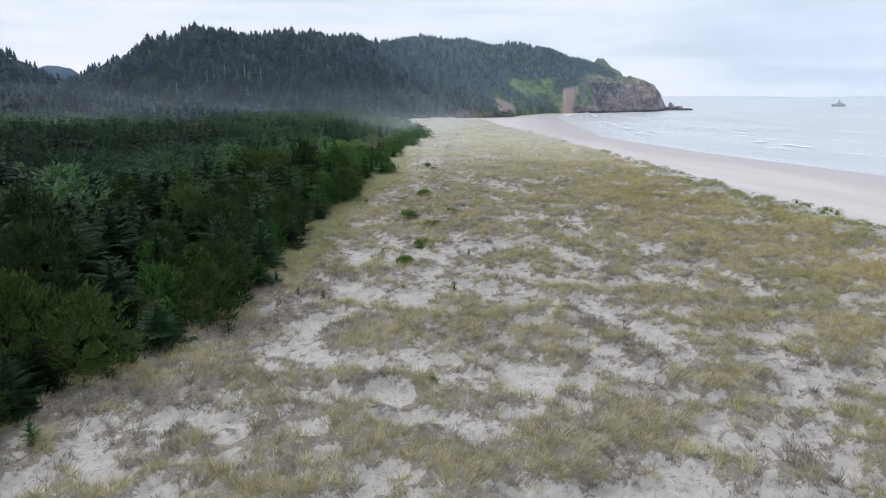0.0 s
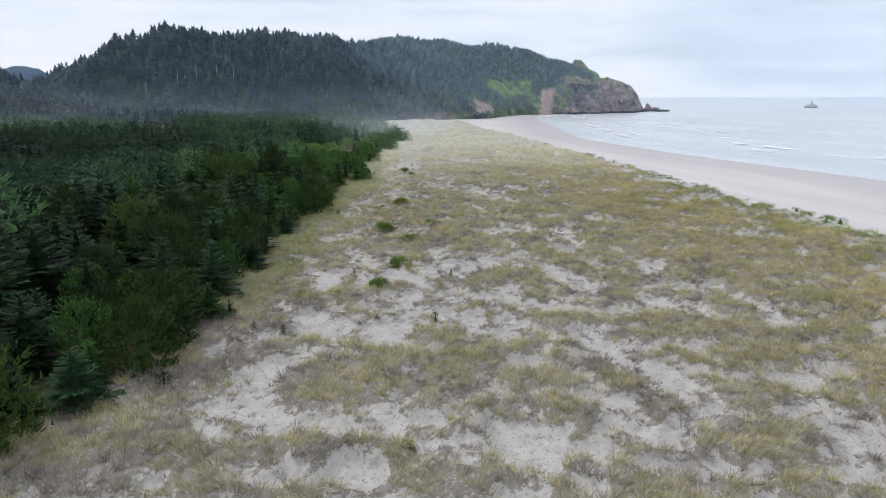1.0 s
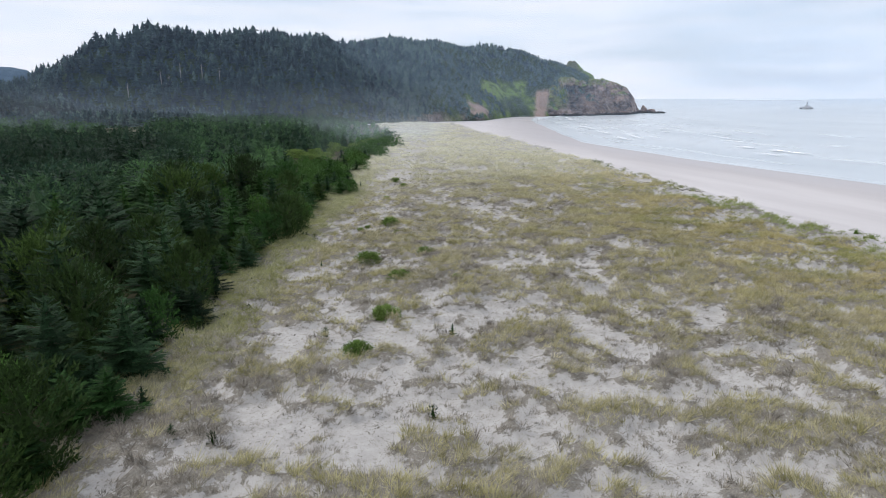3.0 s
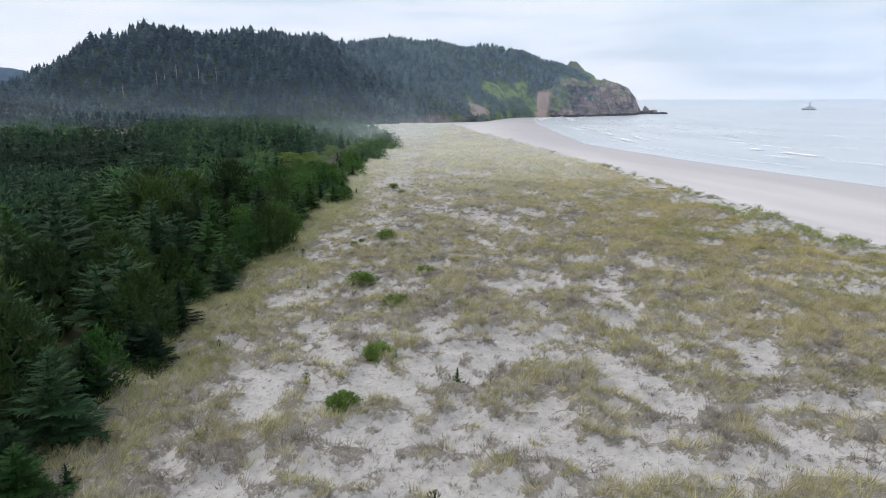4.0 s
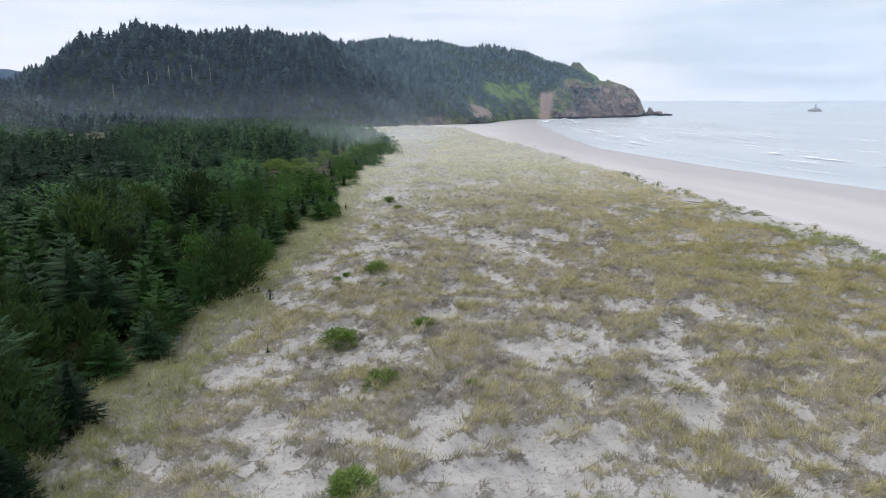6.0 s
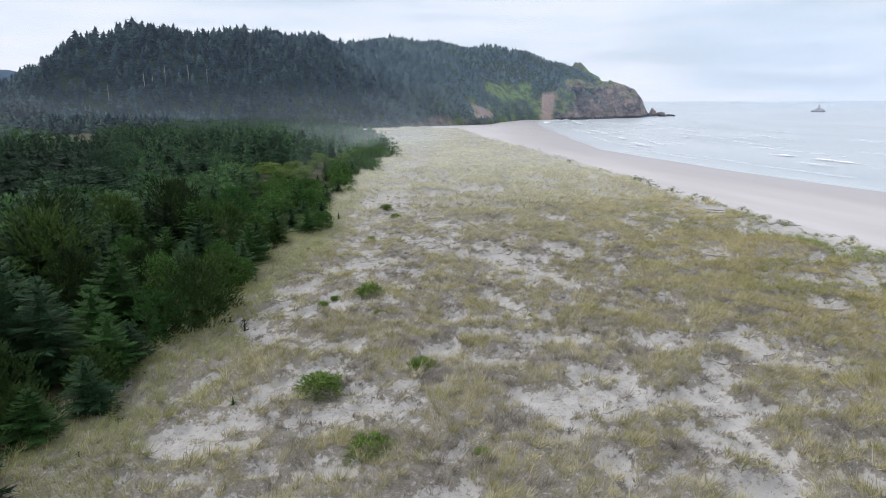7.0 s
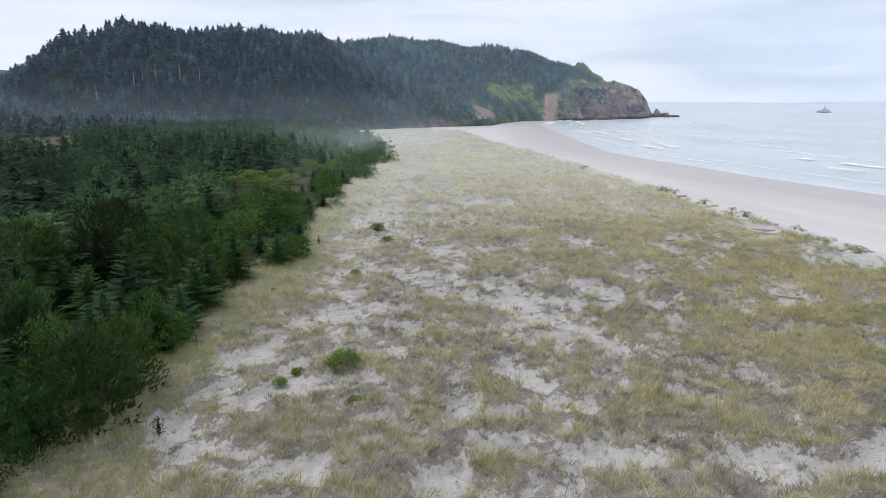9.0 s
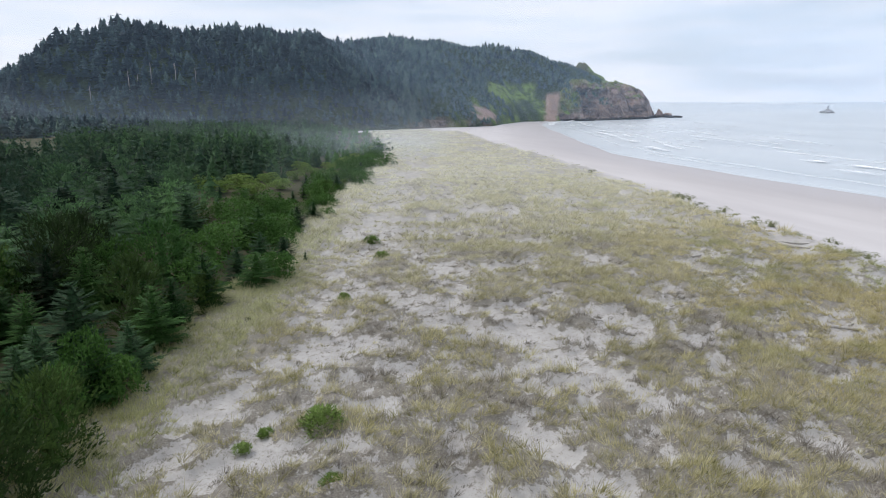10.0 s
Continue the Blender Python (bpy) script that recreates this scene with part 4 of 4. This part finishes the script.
    y = 10 + 115 * rng.random(n) ** 1.2
    x = wood_edge(y) - 0.5 + (dune_edge(y) - wood_edge(y)) * rng.random(n)
    keep = (rng.random(n) < 1.3 * fbm(x / 1.6, y / 1.4, 3, 97) ** 1.5 + 0.08) & (cover_of(x, y) < 0.6) & (x < 0.78 * (y + 12) + 6)
    x, y = x[keep], y[keep]
    n, B = len(x), 2
    z = ground_z(x, y) + mound_of(lush_of(x, y)) - 0.01
    size = (0.03 + 0.11 * rng.random(n) ** 3)[:, None]
    az, lift = rng.uniform(0, 6.28, (n, B)), rng.uniform(0.05, 0.9, (n, B))
    d = np.stack([np.cos(az), np.sin(az), lift], -1) * (size * rng.uniform(0.5, 1.3, (n, B)))[..., None]
    base = np.stack([x, y, z], -1)[:, None, :] + np.stack([rng.normal(0, 1, (n, B)), rng.normal(0, 1, (n, B)), np.zeros((n, B))], -1) * size[..., None] * 0.5
    sd = np.stack([-np.sin(az), np.cos(az), rng.uniform(0, 1, (n, B))], -1) * size[..., None] * 0.28
    P = np.stack([base - sd, base + sd, base + d], 2).reshape(-1, 3)
    me = mesh_of("sand_litter", P, np.arange(len(P)).reshape(-1, 3))
    solid("sand_litter", me, LITTER, "dark dead stubs and plant bits strewn on the sand", "litter", "stuff")


build_litter()


# ---------------------------------------------------------------- shrubs, seedlings, driftwood
def shrub_meshes(seed, count, stems, flat=1.0, size=0.16):
    """A bush 1 high and about 1.3 wide: stems and a dome of small leaves."""
    rng = np.random.default_rng(seed)
    az, up = rng.uniform(0, 2 * math.pi, count), rng.random(count) ** 0.7
    lump = 0.78 + 0.30 * np.sin(3 * az + rng.uniform(0, 6)) * np.cos(2 * az + 1) + rng.uniform(-0.15, 0.15, count)
    shell = rng.uniform(0.45, 1.0, count) ** 0.5
    rad = 0.66 * np.sqrt(np.clip(1 - (up * 0.95) ** 2, 0, 1)) * lump * shell
    p = np.stack([np.cos(az) * rad, np.sin(az) * rad, flat * up * shell * (0.85 + 0.2 * lump)], 1)
    d = unit(np.stack([np.cos(az) * 0.8, np.sin(az) * 0.8, 0.3 + up], 1) + rng.normal(0, 0.45, (count, 3)))
    sd = unit(np.cross(d, rng.normal(0, 1, (count, 3))))
    L = size * rng.uniform(0.6, 1.4, count)
    t = sprays_of(p - d * (0.5 * L)[:, None], d, sd, L * 1.3, L * 0.22)
    t = np.concatenate([t, inner(0.75 * flat, 0.75, rng, 8, 2)])
    leaves = mesh_of("leaves", t.reshape(-1, 3), np.arange(len(t) * 3).reshape(-1, 3))
    wood = []
    for k in range(stems):
        a, q = rng.uniform(0, 6.28), rng.uniform(0.15, 0.45)
        wood.append(tube([(0, 0, -0.08), (math.cos(a) * q * 0.5, math.sin(a) * q * 0.5, 0.3 * flat), (math.cos(a) * q, math.sin(a) * q, 0.75 * flat)], [0.022, 0.016, 0.006], 4))
    return leaves, joined("stems", wood, True)


def bush_meshes(seed, clumps, leaves):
    """A leafy bush 1 high and 1.3 wide: several rounded masses of small leaves on bent stems."""
    rng = np.random.default_rng(seed)
    tris, wood = [inner(0.8, 0.55, rng, 8, 3)], []
    for k in range(clumps):
        a, u = 2.4 * k + rng.uniform(-0.4, 0.4), (k + 0.5) / clumps
        c = np.array([math.cos(a) * 0.46 * math.sqrt(1 - 0.8 * u), math.sin(a) * 0.46 * math.sqrt(1 - 0.8 * u), 0.22 + 0.62 * u + rng.uniform(-0.06, 0.06)])
        size = rng.uniform(0.16, 0.25)
        d = unit(rng.normal(0, 1, (leaves, 3)) + (0, 0, 0.5))
        p = c + d * (size * rng.uniform(0.6, 1.05, leaves))[:, None] * (1.15, 1.15, 0.8)
        way = unit(d + rng.normal(0, 0.6, (leaves, 3)))
        sd = unit(np.cross(way, d + rng.normal(0, 0.3, (leaves, 3))))
        L = rng.uniform(0.035, 0.065, leaves)
        tris.append(sprays_of(p, way, sd, L * 1.3, L * 0.42))
        if k % 3 == 0:
            wood.append(tube([(0, 0, -0.05), tuple(c * (0.5, 0.5, 0.4)), tuple(c)], [0.018, 0.012, 0.005], 4))
    t = np.concatenate(tris)
    return mesh_of("leaves", t.reshape(-1, 3), np.arange(len(t) * 3).reshape(-1, 3)), joined("stems", wood, True)


def add_shrub(meshes, mat, label, at, wide, tall, turn, group, name="shrub", category="shrub"):
    leaves, stems = meshes
    ob = new(name)
    part("stems", stems, BARK, ob)
    part("leaves", leaves, mat, ob)
    ob.matrix_world = Matrix.Translation(at) @ Matrix.Rotation(turn, 4, "Z") @ Matrix.Diagonal((wide / 1.3, wide / 1.3, tall, 1))
    return tagged(ob, label, category, group)


def on_ground(x, y, sink=0.0):
    return float(ground_z(np.array([x]), np.array([y]))[0]) + 0.15 - sink


def build_shrubs():
    rng = np.random.default_rng(33)
    kinds = [shrub_meshes(400 + k, 1900, 6, 0.9, 0.075) for k in range(3)]
    places = [(5.6, 51.0, 1.8, 0.9), (7.7, 55.8, 1.9, 1.0), (10.0, 64.1, 2.1, 0.9), (8.3, 70.2, 2.3, 1.1), (13.2, 71.2, 1.6, 1.0), (14.0, 62.5, 0.8, 0.7),
              (17.4, 118.3, 1.7, 1.1), (17.7, 112.3, 1.4, 0.9), (4.1, 28.5, 0.9, 0.5), (11.9, 84.1, 2.0, 1.25), (8.8, 83.4, 0.8, 0.35), (9.6, 84.4, 0.8, 0.35), (12.2, 80.0, 0.9, 0.5), (13.9, 101.4, 0.9, 0.7)]
    for i, (x, y, w, h) in enumerate(places):
        small = w < 1.0
        add_shrub(kinds[i % 3], SHRUB, "small fresh green shrub among the dune grass" if small else "rounded bright green shrub among the dune grass", (x, y, on_ground(x, y)), 1.25 * w, 0.95 * h, rng.uniform(0, 6), "green shrubs on the dune")
    # brighter thicket inside the wood
    bushes = [bush_meshes(470 + k, 13, 110) for k in range(3)]
    for x, y, w, h in ((0, 154, 4.5, 1.3), (4.5, 152, 4.0, 1.2), (-3, 158, 4.5, 1.5), (2, 160, 5.0, 1.5), (8, 157, 4.0, 1.2), (6, 162, 4.2, 1.4), (10, 168, 4.0, 1.2), (13, 172, 3.6, 1.0), (11, 177, 4.0, 1.3), (16, 170, 3.0, 0.9), (16, 178, 3.2, 1.1), (19, 186, 3.4, 1.3), (22, 196, 3.2, 1.2), (13.5, 150, 3.0, 1.0), (17.5, 160, 2.6, 0.9), (25, 204, 3.0, 1.2), (28, 215, 3.0, 1.3), (24, 222, 3.4, 1.4), (31, 228, 2.6, 1.2)):
        add_shrub(bushes[int(y) % 3], SHRUB, "light green leafy thicket beside the young conifers", (x, y, on_ground(x, y)), 1.1 * w, 1.3 * h, rng.uniform(0, 6), "thickets in the wood")
    # leafy bushes as tall as the young trees that they grow among
    tall = [bush_meshes(490 + k, 13, 110) for k in range(3)]
    for x, y, w, h in ((-4.7, 110, 4.2, 4.2), (-2.0, 108, 3.4, 3.6), (1.7, 89, 3.2, 3.8), (3.0, 88.6, 2.6, 2.6), (9.3, 107, 2.8, 2.4), (-1.2, 84, 3.2, 4.0), (1.2, 86.2, 2.8, 3.2), (6.7, 124.7, 3.6, 3.2), (8.3, 117.5, 3.0, 3.0), (-8.0, 104, 3.6, 4.2), (8.5, 131, 3.4, 2.8), (11.8, 131.5, 3.0, 1.3), (10.3, 122.5, 2.6, 1.1), (14.0, 141, 3.0, 1.4), (12.8, 138, 3.2, 1.8), (16.5, 152, 3.0, 1.4), (-9.5, 45.5, 3.0, 3.4), (-12.8, 47, 3.2, 3.8)):
        add_shrub(tall[int(x * 7) % 3], ALDER, "leafy mid-green bush among the young conifers", (x, y, on_ground(x, y)), w, h, rng.uniform(0, 6), "leafy bushes in the wood", "bush", "bush")
    # seedlings
    small = [tree_meshes(1.0, 0.42, 450 + k, 7, 6, 3, st) for k, st in enumerate(("spruce", "pine"))]
    for i, (x, y, h) in enumerate(((-12.4, 25.7, 1.5), (-6.3, 36.3, 1.0), (-2.7, 43.6, 0.8), (-1.0, 42.8, 0.6), (-4.4, 46.5, 1.3), (-0.7, 59.3, 0.5), (11.3, 52.3, 0.9), (8.2, 42.8, 0.7),
                                   (-2.1, 57.9, 0.7), (-3.5, 55.8, 1.2), (-1.0, 66.1, 0.7), (4.0, 79.6, 0.7), (4.3, 69.7, 0.6), (4.0, 53.7, 0.6), (12.0, 84.2, 0.5), (8.0, 97.2, 0.7), (11.4, 111.5, 1.3), (9.2, 109.0, 1.0), (1.0, 80.2, 0.8))):
        add_tree("seedling", small[i % 2], SPRUCE if i % 2 == 0 else PINE, "knee-high conifer seedling in the dune grass", (x, y, on_ground(x, y, 0.05)), h, rng.uniform(0, 6), "conifer seedlings")
    # row of low shrubs where the dune drops to the beach
    low = [bush_meshes(430 + k, 8, 60) for k in range(2)]
    lush = [bush_meshes(440 + k, 8, 60) for k in range(2)]
    for i in range(96):
        y = 50 + rng.uniform(0, 96) if i < 80 else 146 + 5.0 * (i - 80)
        thick = fbm(np.array([y / 7.0]), np.array([0.0]), 2, 66)[0]
        if thick < 0.42 and i % 3:
            continue
        x = float(dune_edge(np.array([y]))[0]) + 0.6 + 4.5 * thick + rng.uniform(-2.0, 2.4)
        w = rng.choice((0.5, 0.7, 0.9, 1.1, 1.5, 2.1)) * rng.uniform(0.85, 1.15)
        green = y < 75 and rng.random() < 0.6
        add_shrub((lush if green else low)[i % 2], SHRUB if green else BEACH_SHRUB, "low green creeping shrub at the dune foot" if green else "low grey-green shrub at the edge of the beach", (x, y, on_ground(x, y, 0.15)), w, w * rng.uniform(0.26, 0.42), rng.uniform(0, 6), "low shrubs along the beach")


def log_mesh(seed, length, thick):
    """A weathered log lying along x, with a bend, broken ends and a stub."""
    rng = np.random.default_rng(seed)
    n = 7
    pts = [(length * (k / (n - 1) - 0.5), 0.05 * length * math.sin(k * 0.9 + seed), thick * 0.75 + rng.uniform(-0.1, 0.1) * thick) for k in range(n)]
    rad = [thick * (1 - 0.45 * k / (n - 1)) * rng.uniform(0.88, 1.1) for k in range(n)]
    rad[-1] *= 0.45
    pieces = [tube(pts, rad, 8)]
    if length > 1.4:
        b = np.array(pts[3])
        pieces.append(tube([b, b + (0.15, 0.22, 0.22)], [thick * 0.35, thick * 0.12], 5))
    return joined("log", pieces, True)


def build_driftwood():
    rng = np.random.default_rng(44)
    logs = [log_mesh(k, l, t) for k, (l, t) in enumerate(((1.5, 0.09), (2.4, 0.13), (3.6, 0.18), (1.0, 0.07)))]
    for x, y, k, turn in LOGS:
        ob = new("driftwood_log", logs[k])
        if not logs[k].materials:
            logs[k].materials.append(DRIFTWOOD)
        ob.matrix_world = pose(x, y, on_ground(x, y, 0.08), 0, rng.uniform(-4, 4), turn)
        tagged(ob, "bleached grey driftwood log lying on the sand" if k in (1, 2) else "short bleached driftwood stick on the sand", "driftwood", "driftwood on the dune")


build_woods()
build_shrubs()
build_driftwood()


# ---------------------------------------------------------------- rocks in the sea, dead trees on the hill
def rock_mesh(seed, rough=0.35, cut=4):
    """A jagged rock, about 1 wide and 1 high."""
    bm = bmesh.new()
    bmesh.ops.create_icosphere(bm, subdivisions=cut, radius=0.5)
    off = Vector((seed * 3.1, seed * 1.7, 0.4))
    for v in bm.verts:
        n = noise.fractal(v.co * 3.2 + off, 0.9, 2.1, 5)
        peak = 1 + 0.9 * max(v.co.z, 0) * (1 - min(1, math.hypot(v.co.x - 0.08, v.co.y) * 2.2))
        v.co *= 1 + rough * n
        v.co.z *= peak
        v.co.z = max(v.co.z, -0.25)
    me = bpy.data.meshes.new("rock")
    bm.to_mesh(me)
    bm.free()
    for name, value in (("rock", 1.0), ("meadow", 0.0), ("scar", 0.0)):
        give(me, name, np.full(len(me.vertices), value))
    me.materials.append(HILL)
    return me


def build_rocks():
    meshes = [rock_mesh(k) for k in range(1, 5)]
    for i, (x, y, w, d, h, turn) in enumerate(((388, 700, 8, 8, 12, 20), (396, 697, 12, 8, 6, -10), (405, 693, 12, 6, 3.0, 0), (381, 692, 9, 7, 3.0, 40), (392, 684, 9, 5, 2.2, 10), (372, 688, 10, 6, 2.6, 70), (358, 672, 12, 6, 2.4, 30), (346, 660, 10, 7, 2.8, 0), (328, 648, 14, 7, 2.8, 10), (304, 641, 12, 7, 3.0, -20))):
        ob = new("sea_rock", meshes[i % 4])
        ob.matrix_world = pose(x, y, SEA + 0.1 * h, 0, 0, turn) @ Matrix.Diagonal((w, d, h, 1))
        tagged(ob, "pointed dark sea stack off the headland" if h > 6 else "low dark wet rock in the water off the headland", "rock", "rocks off the headland")
    pale = rock_mesh(7, 0.25)
    pale.materials[0] = PALE_ROCK
    far = new("rock_island", pale)
    far.matrix_world = pose(735, 846, SEA + 1.0, 0, 0, 30) @ Matrix.Diagonal((32, 16, 5.6, 1))
    tagged(far, "small grey rock island far out at sea", "rock")
    bm = bmesh.new()
    bmesh.ops.create_cube(bm, size=1.0, matrix=Matrix.Translation((0, 0, 0.5)) @ Matrix.Diagonal((5.5, 5.0, 2.8, 1)))
    bmesh.ops.bevel(bm, geom=bm.edges[:], offset=0.15, affect="EDGES")
    house = bpy.data.meshes.new("keepers_house")
    bm.to_mesh(house)
    bm.free()
    bm = bmesh.new()
    bmesh.ops.create_cone(bm, cap_ends=True, segments=12, radius1=1.4, radius2=1.1, depth=6.0, matrix=Matrix.Translation((0.6, 0, 3.0)))
    tower = bpy.data.meshes.new("tower")
    bm.to_mesh(tower)
    bm.free()
    bm = bmesh.new()
    bmesh.ops.create_cone(bm, cap_ends=True, segments=12, radius1=1.3, radius2=0.2, depth=1.6, matrix=Matrix.Translation((0.6, 0, 6.8)))
    lantern = bpy.data.meshes.new("lantern")
    bm.to_mesh(lantern)
    bm.free()
    light = new("lighthouse")
    part("keepers_house", house, PLASTER, light)
    part("lantern", lantern, BARK, part("tower", tower, PLASTER, light), "dark lantern roof")
    light.matrix_world = pose(735, 846, SEA + 4.0, 0, 0, 30) @ Matrix.Scale(0.85, 4)
    tagged(light, "tiny weathered lighthouse on a far rock island", "lighthouse")


def build_snags():
    for i, (x, y, h) in enumerate(((-70, 404, 11), (-49, 408, 9), (-66, 405, 8), (-60, 406, 10), (-40, 410, 8), (-86, 398, 8))):
        g = float(hill_z(np.array([float(x)]), np.array([float(y)]))[0])
        rng = np.random.default_rng(600 + i)
        wood = [tube([(0, 0, -1), (0.1, 0, h * 0.5), (0.0, 0.15, h)], [0.32, 0.22, 0.05], 6)]
        for k in range(6):
            a, zz = rng.uniform(0, 6.28), h * rng.uniform(0.45, 0.95)
            wood.append(tube([(0, 0, zz), (math.cos(a) * 0.9, math.sin(a) * 0.9, zz + 0.2)], [0.07, 0.02], 4))
        ob = solid("dead_tree", joined("dead_tree", wood, True), PALE_BARK, "bare pale dead trunk on the wooded slope", "tree", "", "dead trees on the slope")
        ob.matrix_world = pose(x, y, g)


def plaster():
    m, tree, b = material("weathered_plaster", 0.8, 0.3)
    link(tree, ramp(tree, noise_at(tree, where(tree), 0.8, 5.0), [(0.3, (0.34, 0.33, 0.33)), (0.7, (0.62, 0.61, 0.60))]), b.inputs["Base Color"])
    return m


PLASTER = plaster()
PALE_ROCK = bark("pale_rock", (0.16, 0.155, 0.155), (0.48, 0.47, 0.46))
build_rocks()
build_snags()


# ---------------------------------------------------------------- surf
def build_surf():
    bands = [(-0.5, 1.4, 0.16, 60, 600), (9.0, 2.5, 0.30, 90, 600), (20.0, 4.0, 0.7, 110, 560), (30.0, 3.0, 0.55, 120, 560), (42.0, 4.5, 0.85, 130, 520), (58.0, 3.0, 0.55, 120, 520), (80.0, 3.5, 0.6, 150, 520), (15.0, 1.6, 0.4, 90, 640), (36.0, 1.8, 0.4, 100, 600), (50.0, 2.0, 0.5, 120, 620), (68.0, 2.2, 0.4, 120, 560), (100.0, 3.0, 0.5, 160, 560), (130.0, 3.5, 0.45, 180, 560), (-6.0, 5.0, 0.45, 560, 690), (40.0, 5.0, 0.6, 520, 680), (6.0, 8.0, 0.9, 500, 640), (30.0, 8.0, 0.9, 480, 590), (16.0, 6.0, 0.8, 540, 660)]
    pts, dens, faces, n = [], [], [], 0
    for k, (off, wide, much, y0, y1) in enumerate(bands):
        ys = np.arange(y0, y1, 2.0)
        us = np.linspace(0, 1, 7)
        U, Y = np.meshgrid(us, ys)
        wob = 9 * (fbm(ys / 40.0, ys * 0 + k, 3, 90 + k) - 0.5)
        amount = smooth(0.54, 0.64, fbm(ys / (22.0 if off > 15 else 40.0), ys * 0 + 5 * k, 2, 120 + k)) if off > 5 else np.ones_like(ys)
        much *= 1.2
        if y0 > 450:
            much *= 1.35
            amount = np.maximum(amount, 0.7) * smooth(y0, y0 + 25, ys) * smooth(y1, y1 - 25, ys)
        w = wide * (0.05 + amount)
        X = water_edge(Y) + (off + wob * (off > 5))[:, None] + U * w[:, None]
        Z = SEA + 0.36 + 0.25 * np.sin(U * math.pi) * (off > 15)
        pts.append(np.stack([X, Y, Z], -1).reshape(-1, 3))
        dens.append((much * amount[:, None] * np.sin(np.clip(U, 0.02, 0.98) * math.pi) ** 0.6).ravel())
        faces.append(grid_faces(len(us), len(ys)) + n)
        n += U.size
    # a sun glint far out on the calm sea, imitated by a white foam strip
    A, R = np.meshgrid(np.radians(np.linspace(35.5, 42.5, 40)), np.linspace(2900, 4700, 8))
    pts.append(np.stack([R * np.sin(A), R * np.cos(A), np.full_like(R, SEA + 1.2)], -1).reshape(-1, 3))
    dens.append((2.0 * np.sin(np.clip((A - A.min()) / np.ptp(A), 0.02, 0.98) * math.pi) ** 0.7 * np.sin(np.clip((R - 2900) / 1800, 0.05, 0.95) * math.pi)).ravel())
    faces.append(grid_faces(40, 8) + n)
    me = mesh_of("surf", np.concatenate(pts), np.concatenate(faces), True)
    give(me, "dense", np.concatenate(dens))
    solid("surf", me, FOAM, "thin white lines of breaking surf, and a white strip imitating a far glint", "foam", "stuff")


build_surf()


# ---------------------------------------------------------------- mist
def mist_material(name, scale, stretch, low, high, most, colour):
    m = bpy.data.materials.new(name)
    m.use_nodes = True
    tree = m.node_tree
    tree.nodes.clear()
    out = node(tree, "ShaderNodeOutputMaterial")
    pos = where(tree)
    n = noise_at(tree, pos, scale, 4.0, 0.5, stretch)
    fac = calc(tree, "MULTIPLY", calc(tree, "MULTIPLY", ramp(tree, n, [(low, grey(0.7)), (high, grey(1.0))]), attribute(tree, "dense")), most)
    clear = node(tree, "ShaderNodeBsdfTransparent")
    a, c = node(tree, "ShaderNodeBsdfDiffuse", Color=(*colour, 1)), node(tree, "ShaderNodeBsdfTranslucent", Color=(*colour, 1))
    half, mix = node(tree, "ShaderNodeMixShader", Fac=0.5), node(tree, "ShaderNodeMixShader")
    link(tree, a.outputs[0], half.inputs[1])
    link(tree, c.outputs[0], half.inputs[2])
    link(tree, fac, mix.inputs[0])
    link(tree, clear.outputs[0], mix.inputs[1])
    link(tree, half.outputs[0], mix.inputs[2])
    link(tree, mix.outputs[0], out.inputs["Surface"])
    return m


def build_mist():
    """Thin mist made of upright see-through sheets: low banks over the far end of the wood, and the sea haze that
    thickens towards the headland.
    """
    bank = mist_material("mist_sheets", 0.03, (1.0, 1.0, 2.0), 0.40, 0.70, 0.26, (0.80, 0.90, 1.0))
    haze = mist_material("haze_sheets", 0.004, (1.0, 1.0, 1.0), 0.20, 0.60, 0.26, (0.58, 0.77, 1.0))
    sets, dens = [], []
    us, vs = np.linspace(0, 1, 60), np.linspace(0, 1, 14)
    U, V = np.meshgrid(us, vs)
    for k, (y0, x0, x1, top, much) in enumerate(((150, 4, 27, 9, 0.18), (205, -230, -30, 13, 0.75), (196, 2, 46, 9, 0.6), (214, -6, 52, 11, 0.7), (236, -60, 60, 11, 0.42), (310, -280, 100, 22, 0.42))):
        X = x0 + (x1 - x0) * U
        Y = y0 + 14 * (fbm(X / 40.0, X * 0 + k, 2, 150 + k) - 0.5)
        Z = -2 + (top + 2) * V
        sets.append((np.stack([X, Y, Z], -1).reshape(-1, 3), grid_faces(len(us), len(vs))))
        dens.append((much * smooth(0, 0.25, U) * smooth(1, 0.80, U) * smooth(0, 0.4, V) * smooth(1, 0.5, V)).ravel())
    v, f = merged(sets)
    me = mesh_of("mist_sheets", v, f, True)
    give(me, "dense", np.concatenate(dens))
    solid("mist_sheets", me, bank, "thin white see-through sheets standing in for low mist over the wood", "mist", "stuff")
    sets, dens = [], []
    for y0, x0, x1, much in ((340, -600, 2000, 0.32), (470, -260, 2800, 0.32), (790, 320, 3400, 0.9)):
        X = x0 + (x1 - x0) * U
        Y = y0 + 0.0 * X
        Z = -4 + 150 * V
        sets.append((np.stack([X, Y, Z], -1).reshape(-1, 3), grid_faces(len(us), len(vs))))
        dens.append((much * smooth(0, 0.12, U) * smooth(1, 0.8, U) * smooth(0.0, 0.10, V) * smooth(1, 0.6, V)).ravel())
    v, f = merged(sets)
    me = mesh_of("haze_sheets", v, f, True)
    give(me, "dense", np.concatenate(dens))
    solid("haze_sheets", me, haze, "faint bluish see-through sheets standing in for sea haze before the hills", "mist", "stuff")


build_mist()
